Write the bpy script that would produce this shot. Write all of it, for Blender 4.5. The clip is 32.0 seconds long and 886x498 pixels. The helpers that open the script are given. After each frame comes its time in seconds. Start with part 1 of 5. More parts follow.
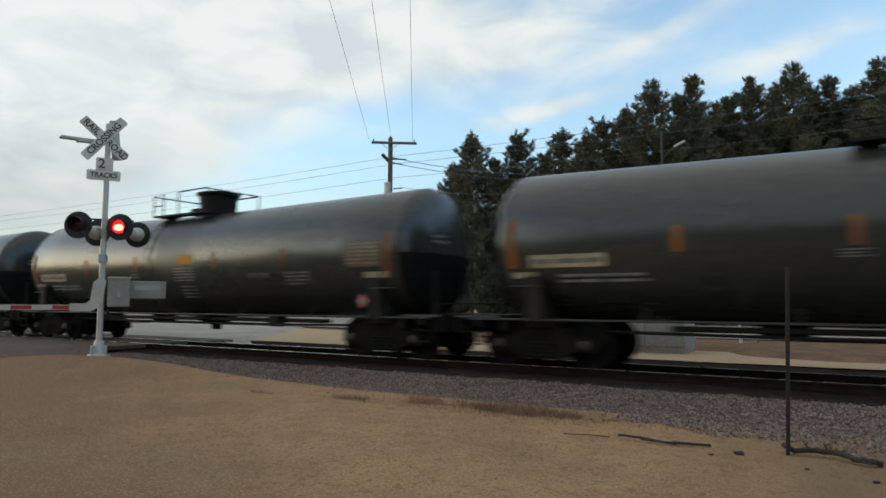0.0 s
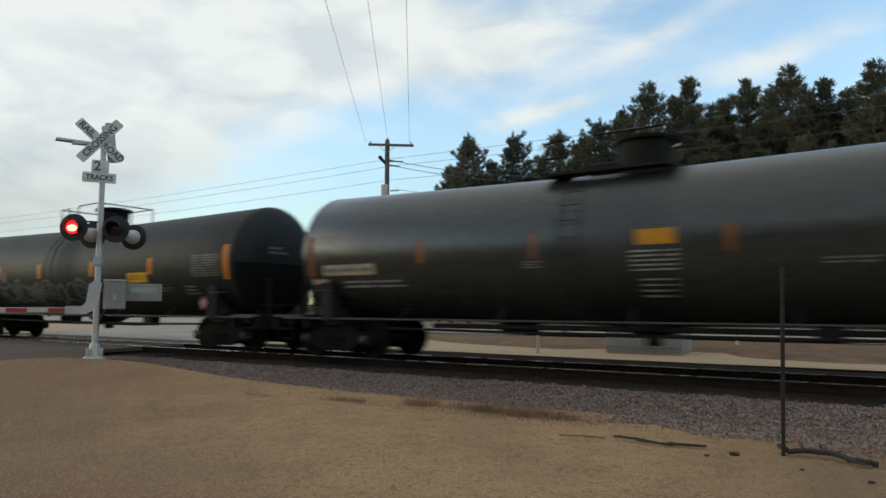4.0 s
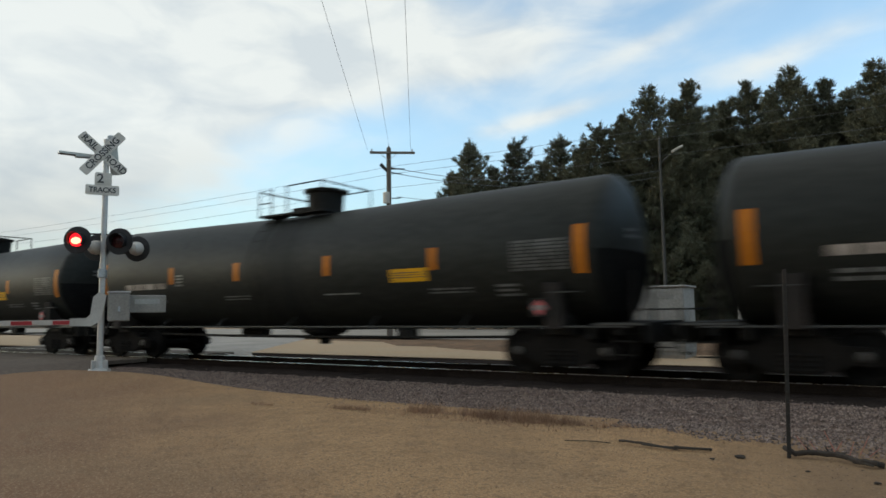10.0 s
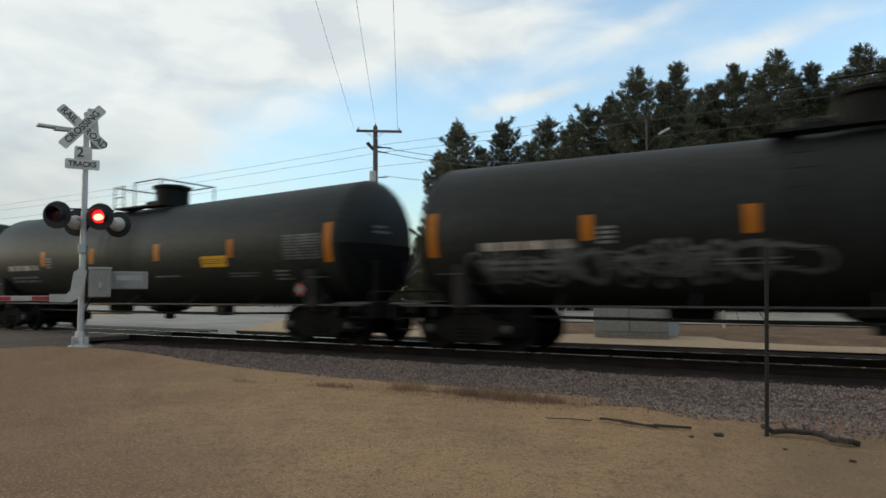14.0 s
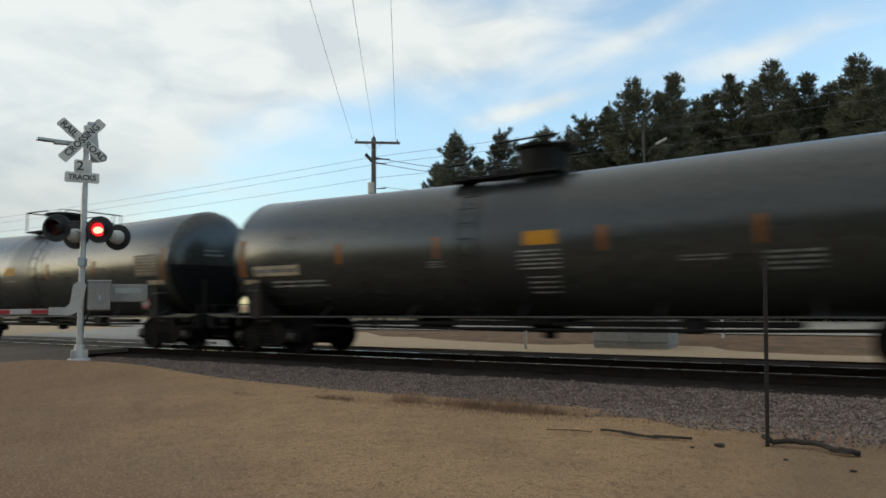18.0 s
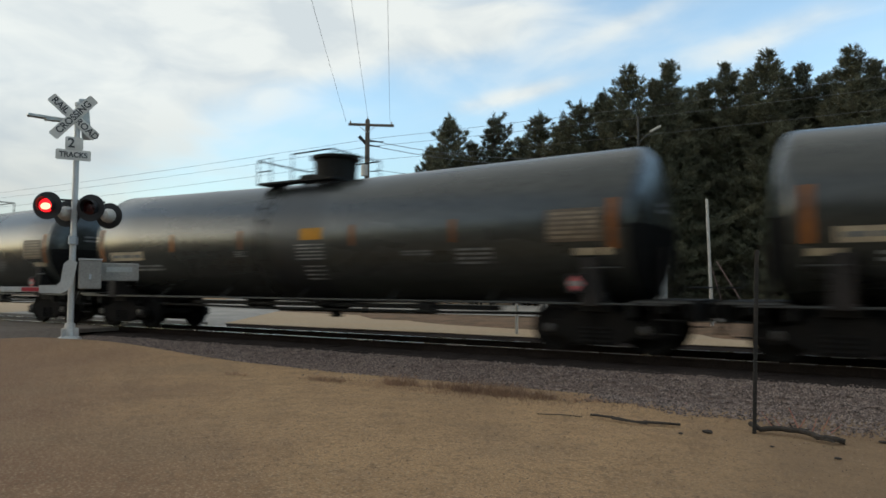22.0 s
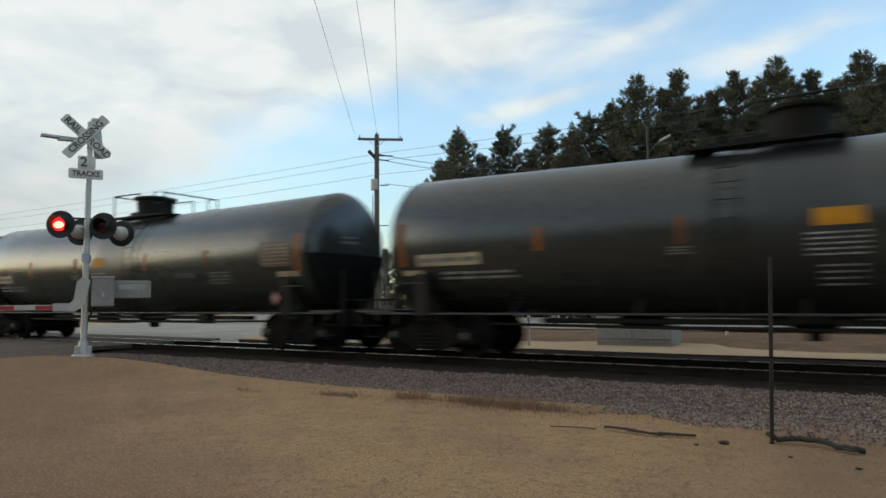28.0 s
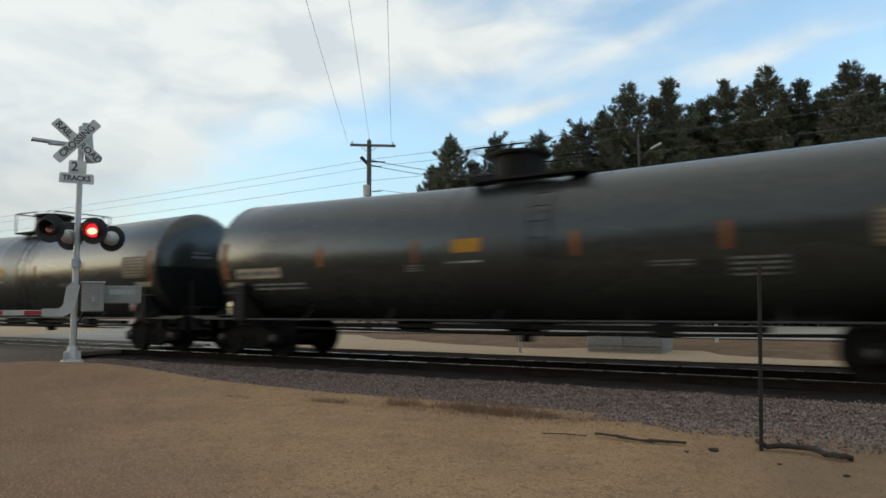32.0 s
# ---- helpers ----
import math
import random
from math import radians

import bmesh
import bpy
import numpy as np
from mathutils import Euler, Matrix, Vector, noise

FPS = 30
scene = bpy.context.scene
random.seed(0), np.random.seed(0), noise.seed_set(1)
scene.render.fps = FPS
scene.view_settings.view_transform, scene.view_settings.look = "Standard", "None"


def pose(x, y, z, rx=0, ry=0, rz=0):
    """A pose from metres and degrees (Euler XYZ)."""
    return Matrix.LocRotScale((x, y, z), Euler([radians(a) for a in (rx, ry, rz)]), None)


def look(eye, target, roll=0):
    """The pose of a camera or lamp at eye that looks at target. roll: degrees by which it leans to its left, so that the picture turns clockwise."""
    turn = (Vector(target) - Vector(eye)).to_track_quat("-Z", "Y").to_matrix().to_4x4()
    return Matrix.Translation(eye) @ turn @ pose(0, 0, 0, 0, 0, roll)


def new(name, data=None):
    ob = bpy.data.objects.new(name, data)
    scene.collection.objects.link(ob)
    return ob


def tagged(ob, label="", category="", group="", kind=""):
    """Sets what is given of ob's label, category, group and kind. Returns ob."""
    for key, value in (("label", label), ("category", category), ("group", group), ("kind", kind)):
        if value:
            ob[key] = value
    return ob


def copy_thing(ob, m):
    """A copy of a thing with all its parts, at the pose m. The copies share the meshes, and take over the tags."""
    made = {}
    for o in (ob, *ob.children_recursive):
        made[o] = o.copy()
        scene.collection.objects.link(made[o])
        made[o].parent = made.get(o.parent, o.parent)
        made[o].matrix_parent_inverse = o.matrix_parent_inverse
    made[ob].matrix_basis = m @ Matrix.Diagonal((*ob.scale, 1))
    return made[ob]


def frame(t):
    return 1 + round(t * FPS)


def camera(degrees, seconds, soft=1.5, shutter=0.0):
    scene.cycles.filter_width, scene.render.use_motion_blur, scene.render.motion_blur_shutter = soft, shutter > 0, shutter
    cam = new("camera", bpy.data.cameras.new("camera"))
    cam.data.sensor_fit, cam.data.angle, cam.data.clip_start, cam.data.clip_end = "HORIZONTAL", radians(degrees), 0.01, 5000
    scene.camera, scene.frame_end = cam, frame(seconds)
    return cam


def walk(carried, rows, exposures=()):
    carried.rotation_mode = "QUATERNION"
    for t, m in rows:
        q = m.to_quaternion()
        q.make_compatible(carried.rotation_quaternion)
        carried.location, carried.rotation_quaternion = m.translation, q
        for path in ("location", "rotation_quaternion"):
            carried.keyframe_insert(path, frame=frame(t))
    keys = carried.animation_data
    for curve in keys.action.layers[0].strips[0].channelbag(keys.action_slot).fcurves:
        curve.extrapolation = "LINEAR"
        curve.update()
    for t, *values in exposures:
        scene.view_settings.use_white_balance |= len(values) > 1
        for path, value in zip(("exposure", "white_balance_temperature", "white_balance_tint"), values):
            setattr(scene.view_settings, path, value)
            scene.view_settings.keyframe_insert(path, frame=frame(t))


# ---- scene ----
cam = camera(67.0, 32.0, soft=1.6, shutter=0.45)
PATH = [
    (0, (-0.002, -0.003, 1.211), (-1.081, 1.673, 1.375), 0.2),
    (0.5, (0.002, 0.003, 1.21), (-1.083, 1.675, 1.378), 0.0),
    (1, (0.006, 0.006, 1.21), (-1.079, 1.677, 1.388), -0.2),
    (1.5, (0.003, 0.007, 1.208), (-1.084, 1.676, 1.387), -0.3),
    (2, (-0.003, 0.017, 1.207), (-1.129, 1.662, 1.372), 0.3),
    (2.5, (-0.003, 0.01, 1.204), (-1.104, 1.672, 1.364), 0.5),
    (3, (0.004, 0.004, 1.21), (-1.075, 1.68, 1.369), 0.5),
    (3.5, (0.012, 0.017, 1.2), (-1.066, 1.693, 1.366), 0.2),
    (5.5, (0.016, -0.009, 1.213), (-1.041, 1.679, 1.392), -0.1),
    (6, (0.017, -0.005, 1.208), (-1.041, 1.683, 1.384), -0.1),
    (6.5, (0.011, 0.006, 1.206), (-1.051, 1.692, 1.377), -0.2),
    (7, (0.015, 0.008, 1.209), (-1.057, 1.689, 1.372), -0.2),
    (7.5, (0.016, 0.003, 1.207), (-1.054, 1.683, 1.38), -0.2),
    (8, (0.017, 0.007, 1.211), (-1.068, 1.678, 1.379), -0.5),
    (8.5, (0.019, 0.009, 1.203), (-1.076, 1.674, 1.377), -0.6),
    (9, (0.017, -0.004, 1.205), (-1.067, 1.666, 1.392), -0.7),
    (9.5, (0.026, 0.01, 1.204), (-1.057, 1.681, 1.394), -0.7),
    (10, (0.035, -0.001, 1.208), (-1.044, 1.673, 1.398), -0.8),
    (10.5, (0.034, 0.011, 1.209), (-1.045, 1.685, 1.391), -0.5),
    (11, (0.033, 0.044, 1.206), (-1.068, 1.706, 1.363), -0.7),
    (11.5, (0.023, 0.058, 1.203), (-1.064, 1.73, 1.354), -0.5),
    (12, (0.023, 0.069, 1.189), (-1.051, 1.751, 1.323), -0.1),
    (12.5, (0.032, 0.072, 1.174), (-1.027, 1.763, 1.302), 0.3),
    (13, (0.035, 0.09, 1.158), (-1.013, 1.788, 1.284), 0.1),
    (13.5, (0.036, 0.07, 1.168), (-1.013, 1.768, 1.301), -0.3),
    (14, (0.033, 0.067, 1.174), (-1.015, 1.765, 1.306), -0.3),
    (14.5, (0.033, 0.037, 1.178), (-1.017, 1.734, 1.31), -0.3),
    (16.5, (0.037, 0.01, 1.194), (-0.987, 1.721, 1.337), -0.6),
    (17, (0.037, 0.024, 1.191), (-0.989, 1.734, 1.341), -0.5),
    (17.5, (0.038, 0.026, 1.192), (-0.993, 1.733, 1.347), -0.5),
    (18, (0.034, 0.025, 1.19), (-1.008, 1.724, 1.353), -0.6),
    (18.5, (0.038, 0.008, 1.193), (-1.0, 1.708, 1.368), -0.6),
    (19, (0.037, 0.014, 1.193), (-0.998, 1.717, 1.363), -0.6),
    (19.5, (0.041, 0.016, 1.194), (-0.989, 1.721, 1.372), -0.5),
    (20, (0.04, 0.006, 1.196), (-0.989, 1.712, 1.371), -0.2),
    (20.5, (0.035, 0.012, 1.202), (-0.997, 1.719, 1.35), 0.1),
    (21, (0.027, 0.003, 1.194), (-1.003, 1.712, 1.326), 0.4),
    (21.5, (0.021, 0.017, 1.19), (-1.01, 1.726, 1.318), 0.3),
    (22, (0.019, 0.001, 1.195), (-1.004, 1.715, 1.31), 0.3),
    (22.5, (0.017, 0.013, 1.192), (-0.992, 1.735, 1.311), 0.3),
    (23, (0.031, 0.009, 1.196), (-0.974, 1.733, 1.323), 0.1),
    (23.5, (0.033, 0.009, 1.194), (-0.962, 1.74, 1.314), -0.1),
    (24, (0.024, 0.007, 1.195), (-0.984, 1.73, 1.32), -0.1),
    (24.5, (0.03, 0.016, 1.188), (-0.996, 1.728, 1.312), -0.2),
    (25, (0.031, 0.022, 1.19), (-1.003, 1.729, 1.323), -0.2),
    (25.5, (0.036, 0.025, 1.19), (-1.004, 1.727, 1.333), -0.2),
    (27.5, (0.021, 0.04, 1.182), (-1.027, 1.737, 1.333), -0.4),
    (28, (0.018, 0.028, 1.187), (-1.032, 1.724, 1.341), -0.5),
    (28.5, (0.022, 0.025, 1.192), (-1.019, 1.726, 1.343), -0.7),
    (29, (0.022, 0.021, 1.193), (-1.017, 1.723, 1.341), -0.5),
    (29.5, (0.02, 0.021, 1.187), (-1.017, 1.725, 1.34), -0.5),
    (30, (0.027, 0.025, 1.185), (-1.01, 1.728, 1.344), -0.7),
    (30.5, (0.028, 0.009, 1.192), (-1.006, 1.713, 1.357), -0.9),
    (31, (0.035, 0.024, 1.188), (-1.0, 1.727, 1.361), -0.8),
    (31.5, (0.035, 0.011, 1.19), (-0.991, 1.719, 1.368), -0.9),
    (32, (0.026, 0.01, 1.193), (-1.002, 1.717, 1.365), -0.3),
]
walk(cam, [(t, look(eye, target, roll)) for t, eye, target, roll in PATH],
     exposures=[(0.0, 1.0, 6080, 2.0), (32.0, 1.0, 6080, 2.0)])

# ---- world and light ----
SUN_DIR = Vector((-0.85, -0.46, 0.24)).normalized()


def build_world():
    w = bpy.data.worlds.new("sky")
    scene.world = w
    w.use_nodes = True
    nt = w.node_tree
    nt.nodes.clear()
    N, L = nt.nodes.new, nt.links.new
    out = N("ShaderNodeOutputWorld")
    sky = N("ShaderNodeTexSky")
    sky.sky_type = "NISHITA"
    sky.sun_disc = False
    sky.sun_elevation = math.asin(SUN_DIR.z)
    sky.sun_rotation = math.atan2(SUN_DIR.x, SUN_DIR.y)
    sky.dust_density, sky.air_density, sky.ozone_density = 0.5, 1.0, 0.9
    tc = N("ShaderNodeTexCoord")
    sep = N("ShaderNodeSeparateXYZ")
    L(tc.outputs["Generated"], sep.inputs[0])

    def mth(op, a, b=None, clamp=False):
        n = N("ShaderNodeMath")
        n.operation, n.use_clamp = op, clamp
        for i, v in enumerate((a, b)):
            if v is None:
                continue
            if isinstance(v, (int, float)):
                n.inputs[i].default_value = v
            else:
                L(v, n.inputs[i])
        return n.outputs[0]

    # place on the dome: along the railway (ca) and up (cb)
    along = N("ShaderNodeVectorMath")
    along.operation = "DOT_PRODUCT"
    L(tc.outputs["Generated"], along.inputs[0])
    along.inputs[1].default_value = (0.840, 0.543, 0.0)
    ca, cb = along.outputs["Value"], sep.outputs[2]
    cmb = N("ShaderNodeCombineXYZ")
    L(ca, cmb.inputs[0])
    L(cb, cmb.inputs[1])
    mp = N("ShaderNodeMapping")
    mp.inputs["Rotation"].default_value = (0, 0, radians(-CLOUD_TURN))
    mp.inputs["Scale"].default_value = (2.6, 7.0, 1)
    mp.inputs["Location"].default_value = CLOUD_SHIFT
    L(cmb.outputs[0], mp.inputs[0])
    n1 = N("ShaderNodeTexNoise")
    n1.inputs["Scale"].default_value, n1.inputs["Detail"].default_value = 1.0, 6
    n1.inputs["Roughness"].default_value, n1.inputs["Distortion"].default_value = 0.55, 0.7
    L(mp.outputs[0], n1.inputs["Vector"])
    mp2 = N("ShaderNodeMapping")
    mp2.inputs["Rotation"].default_value = (0, 0, radians(-CLOUD_TURN * 0.6))
    mp2.inputs["Scale"].default_value = (7.0, 15.0, 1)
    L(cmb.outputs[0], mp2.inputs[0])
    n2 = N("ShaderNodeTexNoise")
    n2.inputs["Scale"].default_value, n2.inputs["Detail"].default_value = 1.0, 6
    n2.inputs["Distortion"].default_value = 0.4
    L(mp2.outputs[0], n2.inputs["Vector"])

    # long soft banks of cloud: middle, length, width, lean in degrees, weight
    def bank(x, y, l, w, lean, k):
        c, q = math.cos(radians(lean)), math.sin(radians(lean))
        dx, dy = mth("SUBTRACT", ca, x), mth("SUBTRACT", cb, y)
        u = mth("DIVIDE", mth("ADD", mth("MULTIPLY", dx, c), mth("MULTIPLY", dy, q)), l)
        v = mth("DIVIDE", mth("SUBTRACT", mth("MULTIPLY", dy, c), mth("MULTIPLY", dx, q)), w)
        e = mth("ADD", mth("MULTIPLY", u, u), mth("MULTIPLY", v, v))
        return mth("MULTIPLY", mth("POWER", 2.718, mth("MULTIPLY", e, -1.0)), k)

    d = mth("MULTIPLY", mth("SUBTRACT", n1.outputs[0], 0.5), 0.60)
    d = mth("ADD", d, mth("MULTIPLY", mth("SUBTRACT", n2.outputs[0], 0.5), 0.62))
    for b in BANKS:
        d = mth("ADD", d, bank(*b))
    cover = N("ShaderNodeMapRange")
    cover.inputs["From Min"].default_value, cover.inputs["From Max"].default_value = 0.0, 0.58
    cover.interpolation_type = "SMOOTHSTEP"
    L(d, cover.inputs["Value"])
    cov = mth("ADD", mth("MULTIPLY", cover.outputs[0], 0.83), 0.13)
    # cloud brightness: thick parts a little greyer
    cr = N("ShaderNodeValToRGB")
    cr.color_ramp.elements[0].position, cr.color_ramp.elements[0].color = 0.36, (0.77, 0.765, 0.77, 1)
    cr.color_ramp.elements[1].position, cr.color_ramp.elements[1].color = 0.56, (0.975, 0.93, 0.88, 1)
    L(n2.outputs[0], cr.inputs[0])
    # warm veil of the low sun behind thin cloud, strongest near the horizon
    dt = N("ShaderNodeVectorMath")
    dt.operation = "DOT_PRODUCT"
    L(tc.outputs["Generated"], dt.inputs[0])
    dt.inputs[1].default_value = SUN_DIR
    near = mth("POWER", mth("MAXIMUM", dt.outputs["Value"], 0.0), 8.0)
    veil = N("ShaderNodeMix")
    veil.data_type = "RGBA"
    veil.blend_type = "ADD"
    L(mth("MULTIPLY", near, VEIL), veil.inputs[0])
    L(cr.outputs[0], veil.inputs[6])
    veil.inputs[7].default_value = (1.0, 0.74, 0.40, 1)
    # thicker air dims both sky and cloud low down
    haze = N("ShaderNodeMapRange")
    haze.inputs["From Max"].default_value, haze.inputs["To Min"].default_value = 0.26, 0.58
    L(cb, haze.inputs["Value"])
    bsky = N("ShaderNodeBackground")
    L(mth("MULTIPLY", haze.outputs[0], SKY_STRENGTH), bsky.inputs[1])
    L(sky.outputs[0], bsky.inputs[0])
    bcl = N("ShaderNodeBackground")
    L(mth("MULTIPLY", haze.outputs[0], CLOUD_STRENGTH), bcl.inputs[1])
    L(veil.outputs[2], bcl.inputs[0])
    mix = N("ShaderNodeMixShader")
    L(cov, mix.inputs[0])
    L(bsky.outputs[0], mix.inputs[1])
    L(bcl.outputs[0], mix.inputs[2])
    L(mix.outputs[0], out.inputs[0])


SKY_STRENGTH, CLOUD_STRENGTH, VEIL = 0.148, 0.475, 0.03
CLOUD_TURN, CLOUD_SHIFT = 17, (0.3, 0.2, 0)
# the last bank lies overhead out of view, added to brighten the tank tops
BANKS = ((-0.39, 0.315, 0.34, 0.105, 15, 0.80), (-0.60, 0.15, 0.24, 0.11, 6, 0.62), (-0.58, 0.45, 0.30, 0.12, 8, 0.30), (-0.13, 0.36, 0.12, 0.050, 10, 0.36), (0.07, 0.365, 0.12, 0.040, 8, 0.52),
         (0.28, 0.362, 0.10, 0.016, 20, 0.28), (0.44, 0.325, 0.15, 0.020, 14, 0.28), (0.140, 0.278, 0.11, 0.014, 12, 0.42), (0.0, 1.0, 1.4, 0.42, 0, 0.70))
build_world()
sun = new("sun", bpy.data.lights.new("sun", "SUN"))
sun.data.energy, sun.data.angle, sun.data.color = 0.12, radians(40), (1.0, 0.74, 0.44)
sun.matrix_world = look(SUN_DIR * 60, (0, 0, 0))

# ---- materials ----
def mat(name, color, rough=0.7, metal=0.0, var=0.25, scale=6.0, bump=0.0, bscale=40.0, second=None, coat=0.0, spec=0.5, per_object=0.0, streak=None, emit=0.0, island=0.0):
    """A surface with grain at two sizes; second: the colour of its stains; streak: stretches of the grain along x, y, z."""
    m = bpy.data.materials.new(name)
    m.use_nodes = True
    nt = m.node_tree
    N, L = nt.nodes.new, nt.links.new
    b = nt.nodes["Principled BSDF"]
    b.inputs["Metallic"].default_value = metal
    b.inputs["Coat Weight"].default_value = coat
    b.inputs["Specular IOR Level"].default_value = spec
    tc = N("ShaderNodeTexCoord")
    vec = tc.outputs["Object"]
    if streak:
        mp = N("ShaderNodeMapping")
        mp.inputs["Scale"].default_value = streak
        L(vec, mp.inputs[0])
        vec = mp.outputs[0]
    big, fine = N("ShaderNodeTexNoise"), N("ShaderNodeTexNoise")
    big.inputs["Scale"].default_value, big.inputs["Detail"].default_value = scale * 0.25, 5
    fine.inputs["Scale"].default_value, fine.inputs["Detail"].default_value = scale * 4, 4
    L(vec, big.inputs["Vector"])
    L(vec, fine.inputs["Vector"])
    mx = N("ShaderNodeMix")
    mx.data_type = "RGBA"
    mx.inputs[6].default_value = (*color, 1)
    mx.inputs[7].default_value = (*(second or [c * (1 - var) for c in color]), 1)
    rg = N("ShaderNodeMapRange")
    rg.inputs[1].default_value, rg.inputs[2].default_value = 0.38, 0.66
    L(big.outputs[0], rg.inputs[0])
    L(rg.outputs[0], mx.inputs[0])
    hs = N("ShaderNodeHueSaturation")
    L(mx.outputs[2], hs.inputs["Color"])
    v = N("ShaderNodeMapRange")
    v.inputs[1].default_value, v.inputs[2].default_value = 0.25, 0.75
    v.inputs[3].default_value, v.inputs[4].default_value = 1 - var, 1 + var
    L(fine.outputs[0], v.inputs[0])
    val = v.outputs[0]
    if per_object:
        oi = N("ShaderNodeObjectInfo")
        r2 = N("ShaderNodeMapRange")
        r2.inputs[3].default_value, r2.inputs[4].default_value = 1 - per_object, 1 + per_object
        L(oi.outputs["Random"], r2.inputs[0])
        ml = N("ShaderNodeMath")
        ml.operation = "MULTIPLY"
        L(val, ml.inputs[0])
        L(r2.outputs[0], ml.inputs[1])
        val = ml.outputs[0]
    if island:
        ge, r3 = N("ShaderNodeNewGeometry"), N("ShaderNodeMapRange")
        r3.inputs[3].default_value, r3.inputs[4].default_value = 1 - island, 1 + island
        L(ge.outputs["Random Per Island"], r3.inputs[0])
        ml = N("ShaderNodeMath")
        ml.operation = "MULTIPLY"
        L(val, ml.inputs[0])
        L(r3.outputs[0], ml.inputs[1])
        val = ml.outputs[0]
    L(val, hs.inputs["Value"])
    L(hs.outputs[0], b.inputs["Base Color"])
    rr = N("ShaderNodeMapRange")
    rr.inputs[3].default_value, rr.inputs[4].default_value = max(0.02, rough - 0.1), min(1, rough + 0.1)
    L(big.outputs[0], rr.inputs[0])
    L(rr.outputs[0], b.inputs["Roughness"])
    if bump:
        bn = N("ShaderNodeTexNoise")
        bn.inputs["Scale"].default_value, bn.inputs["Detail"].default_value = bscale, 5
        L(vec, bn.inputs["Vector"])
        bp = N("ShaderNodeBump")
        bp.inputs["Strength"].default_value, bp.inputs["Distance"].default_value = bump, 0.02
        L(bn.outputs[0], bp.inputs["Height"])
        L(bp.outputs[0], b.inputs["Normal"])
    if emit:
        b.inputs["Emission Color"].default_value = (*color, 1)
        b.inputs["Emission Strength"].default_value = emit
    return m


M = {}
M["tank_matt"] = mat("tank_matt", (0.0155, 0.0166, 0.0146), 0.54, 0, 0.30, 2.0, 0.03, 9, (0.0205, 0.0210, 0.0182), spec=0.16, streak=(0.35, 1, 1), per_object=0.12)
M["tank_gloss"] = mat("tank_gloss", (0.0235, 0.0254, 0.0226), 0.28, 0, 0.30, 2.0, 0.015, 7, (0.0305, 0.0316, 0.0272), spec=0.54, streak=(0.35, 1, 1), per_object=0.12)


def spilled(m, reach):
    """Dull run marks down the shell below the valve housing."""
    nt = m.node_tree
    N, L = nt.nodes.new, nt.links.new
    b = nt.nodes["Principled BSDF"]
    tc, sp, mp, nz = N("ShaderNodeTexCoord"), N("ShaderNodeSeparateXYZ"), N("ShaderNodeMapping"), N("ShaderNodeTexNoise")
    L(tc.outputs["Object"], sp.inputs[0])
    mp.inputs["Scale"].default_value = (4.0, 0.25, 0.25)
    L(tc.outputs["Object"], mp.inputs[0])
    L(mp.outputs[0], nz.inputs["Vector"])
    nz.inputs["Scale"].default_value, nz.inputs["Detail"].default_value = 1.2, 4
    ab, ad, rg = N("ShaderNodeMath"), N("ShaderNodeMath"), N("ShaderNodeMapRange")
    ab.operation, ad.operation, rg.interpolation_type = "ABSOLUTE", "MULTIPLY_ADD", "SMOOTHSTEP"
    L(sp.outputs[0], ab.inputs[0])
    L(nz.outputs[0], ad.inputs[0])
    ad.inputs[1].default_value = -2.2
    L(ab.outputs[0], ad.inputs[2])
    rg.inputs[1].default_value, rg.inputs[2].default_value, rg.inputs[3].default_value, rg.inputs[4].default_value = reach - 1.2, reach, 0.75, 0.0
    L(ad.outputs[0], rg.inputs[0])
    mx = N("ShaderNodeMix")
    mx.data_type = "RGBA"
    L(rg.outputs[0], mx.inputs[0])
    L(b.inputs["Base Color"].links[0].from_socket, mx.inputs[6])
    mx.inputs[7].default_value = (0.0095, 0.0100, 0.0110, 1)
    L(mx.outputs[2], b.inputs["Base Color"])
    rr = N("ShaderNodeMath")
    rr.operation = "MULTIPLY_ADD"
    L(rg.outputs[0], rr.inputs[0])
    rr.inputs[1].default_value = 0.22
    L(b.inputs["Roughness"].links[0].from_socket, rr.inputs[2])
    L(rr.outputs[0], b.inputs["Roughness"])


spilled(M["tank_gloss"], 0.3)
spilled(M["tank_matt"], -0.2)
M["placard_red"] = mat("placard_red", (0.50, 0.13, 0.13), 0.5, 0, 0.15, 8, spec=0.2)
M["steel_black"] = mat("steel_black", (0.012, 0.012, 0.0115), 0.65, 0.0, 0.3, 5, 0.1, 30, (0.014, 0.012, 0.010), spec=0.12)
M["frame_grey"] = mat("frame_grey", (0.020, 0.018, 0.017), 0.8, 0.0, 0.3, 5, 0.1, 30, (0.032, 0.026, 0.023), spec=0.12)
M["shield_black"] = mat("shield_black", (0.010, 0.0105, 0.0110), 0.9, 0.0, 0.3, 5, 0.1, 30, (0.015, 0.0145, 0.014), spec=0.0)
M["truck_grime"] = mat("truck_grime", (0.0105, 0.0098, 0.0090), 0.95, 0.0, 0.35, 8, 0.25, 40, (0.016, 0.0138, 0.0122), spec=0.05)
M["cap_steel"] = mat("cap_steel", (0.045, 0.041, 0.037), 0.55, 0.3, 0.3, 12, 0.1, 40, (0.05, 0.045, 0.04))
M["wheel_steel"] = mat("wheel_steel", (0.011, 0.0100, 0.0092), 0.9, 0.0, 0.3, 8, 0.15, 40, spec=0.08)
M["stripe_orange"] = mat("stripe_orange", (0.47, 0.15, 0.006), 0.45, 0, 0.12, 6, per_object=0.12, second=(0.42, 0.14, 0.01), spec=0.12)
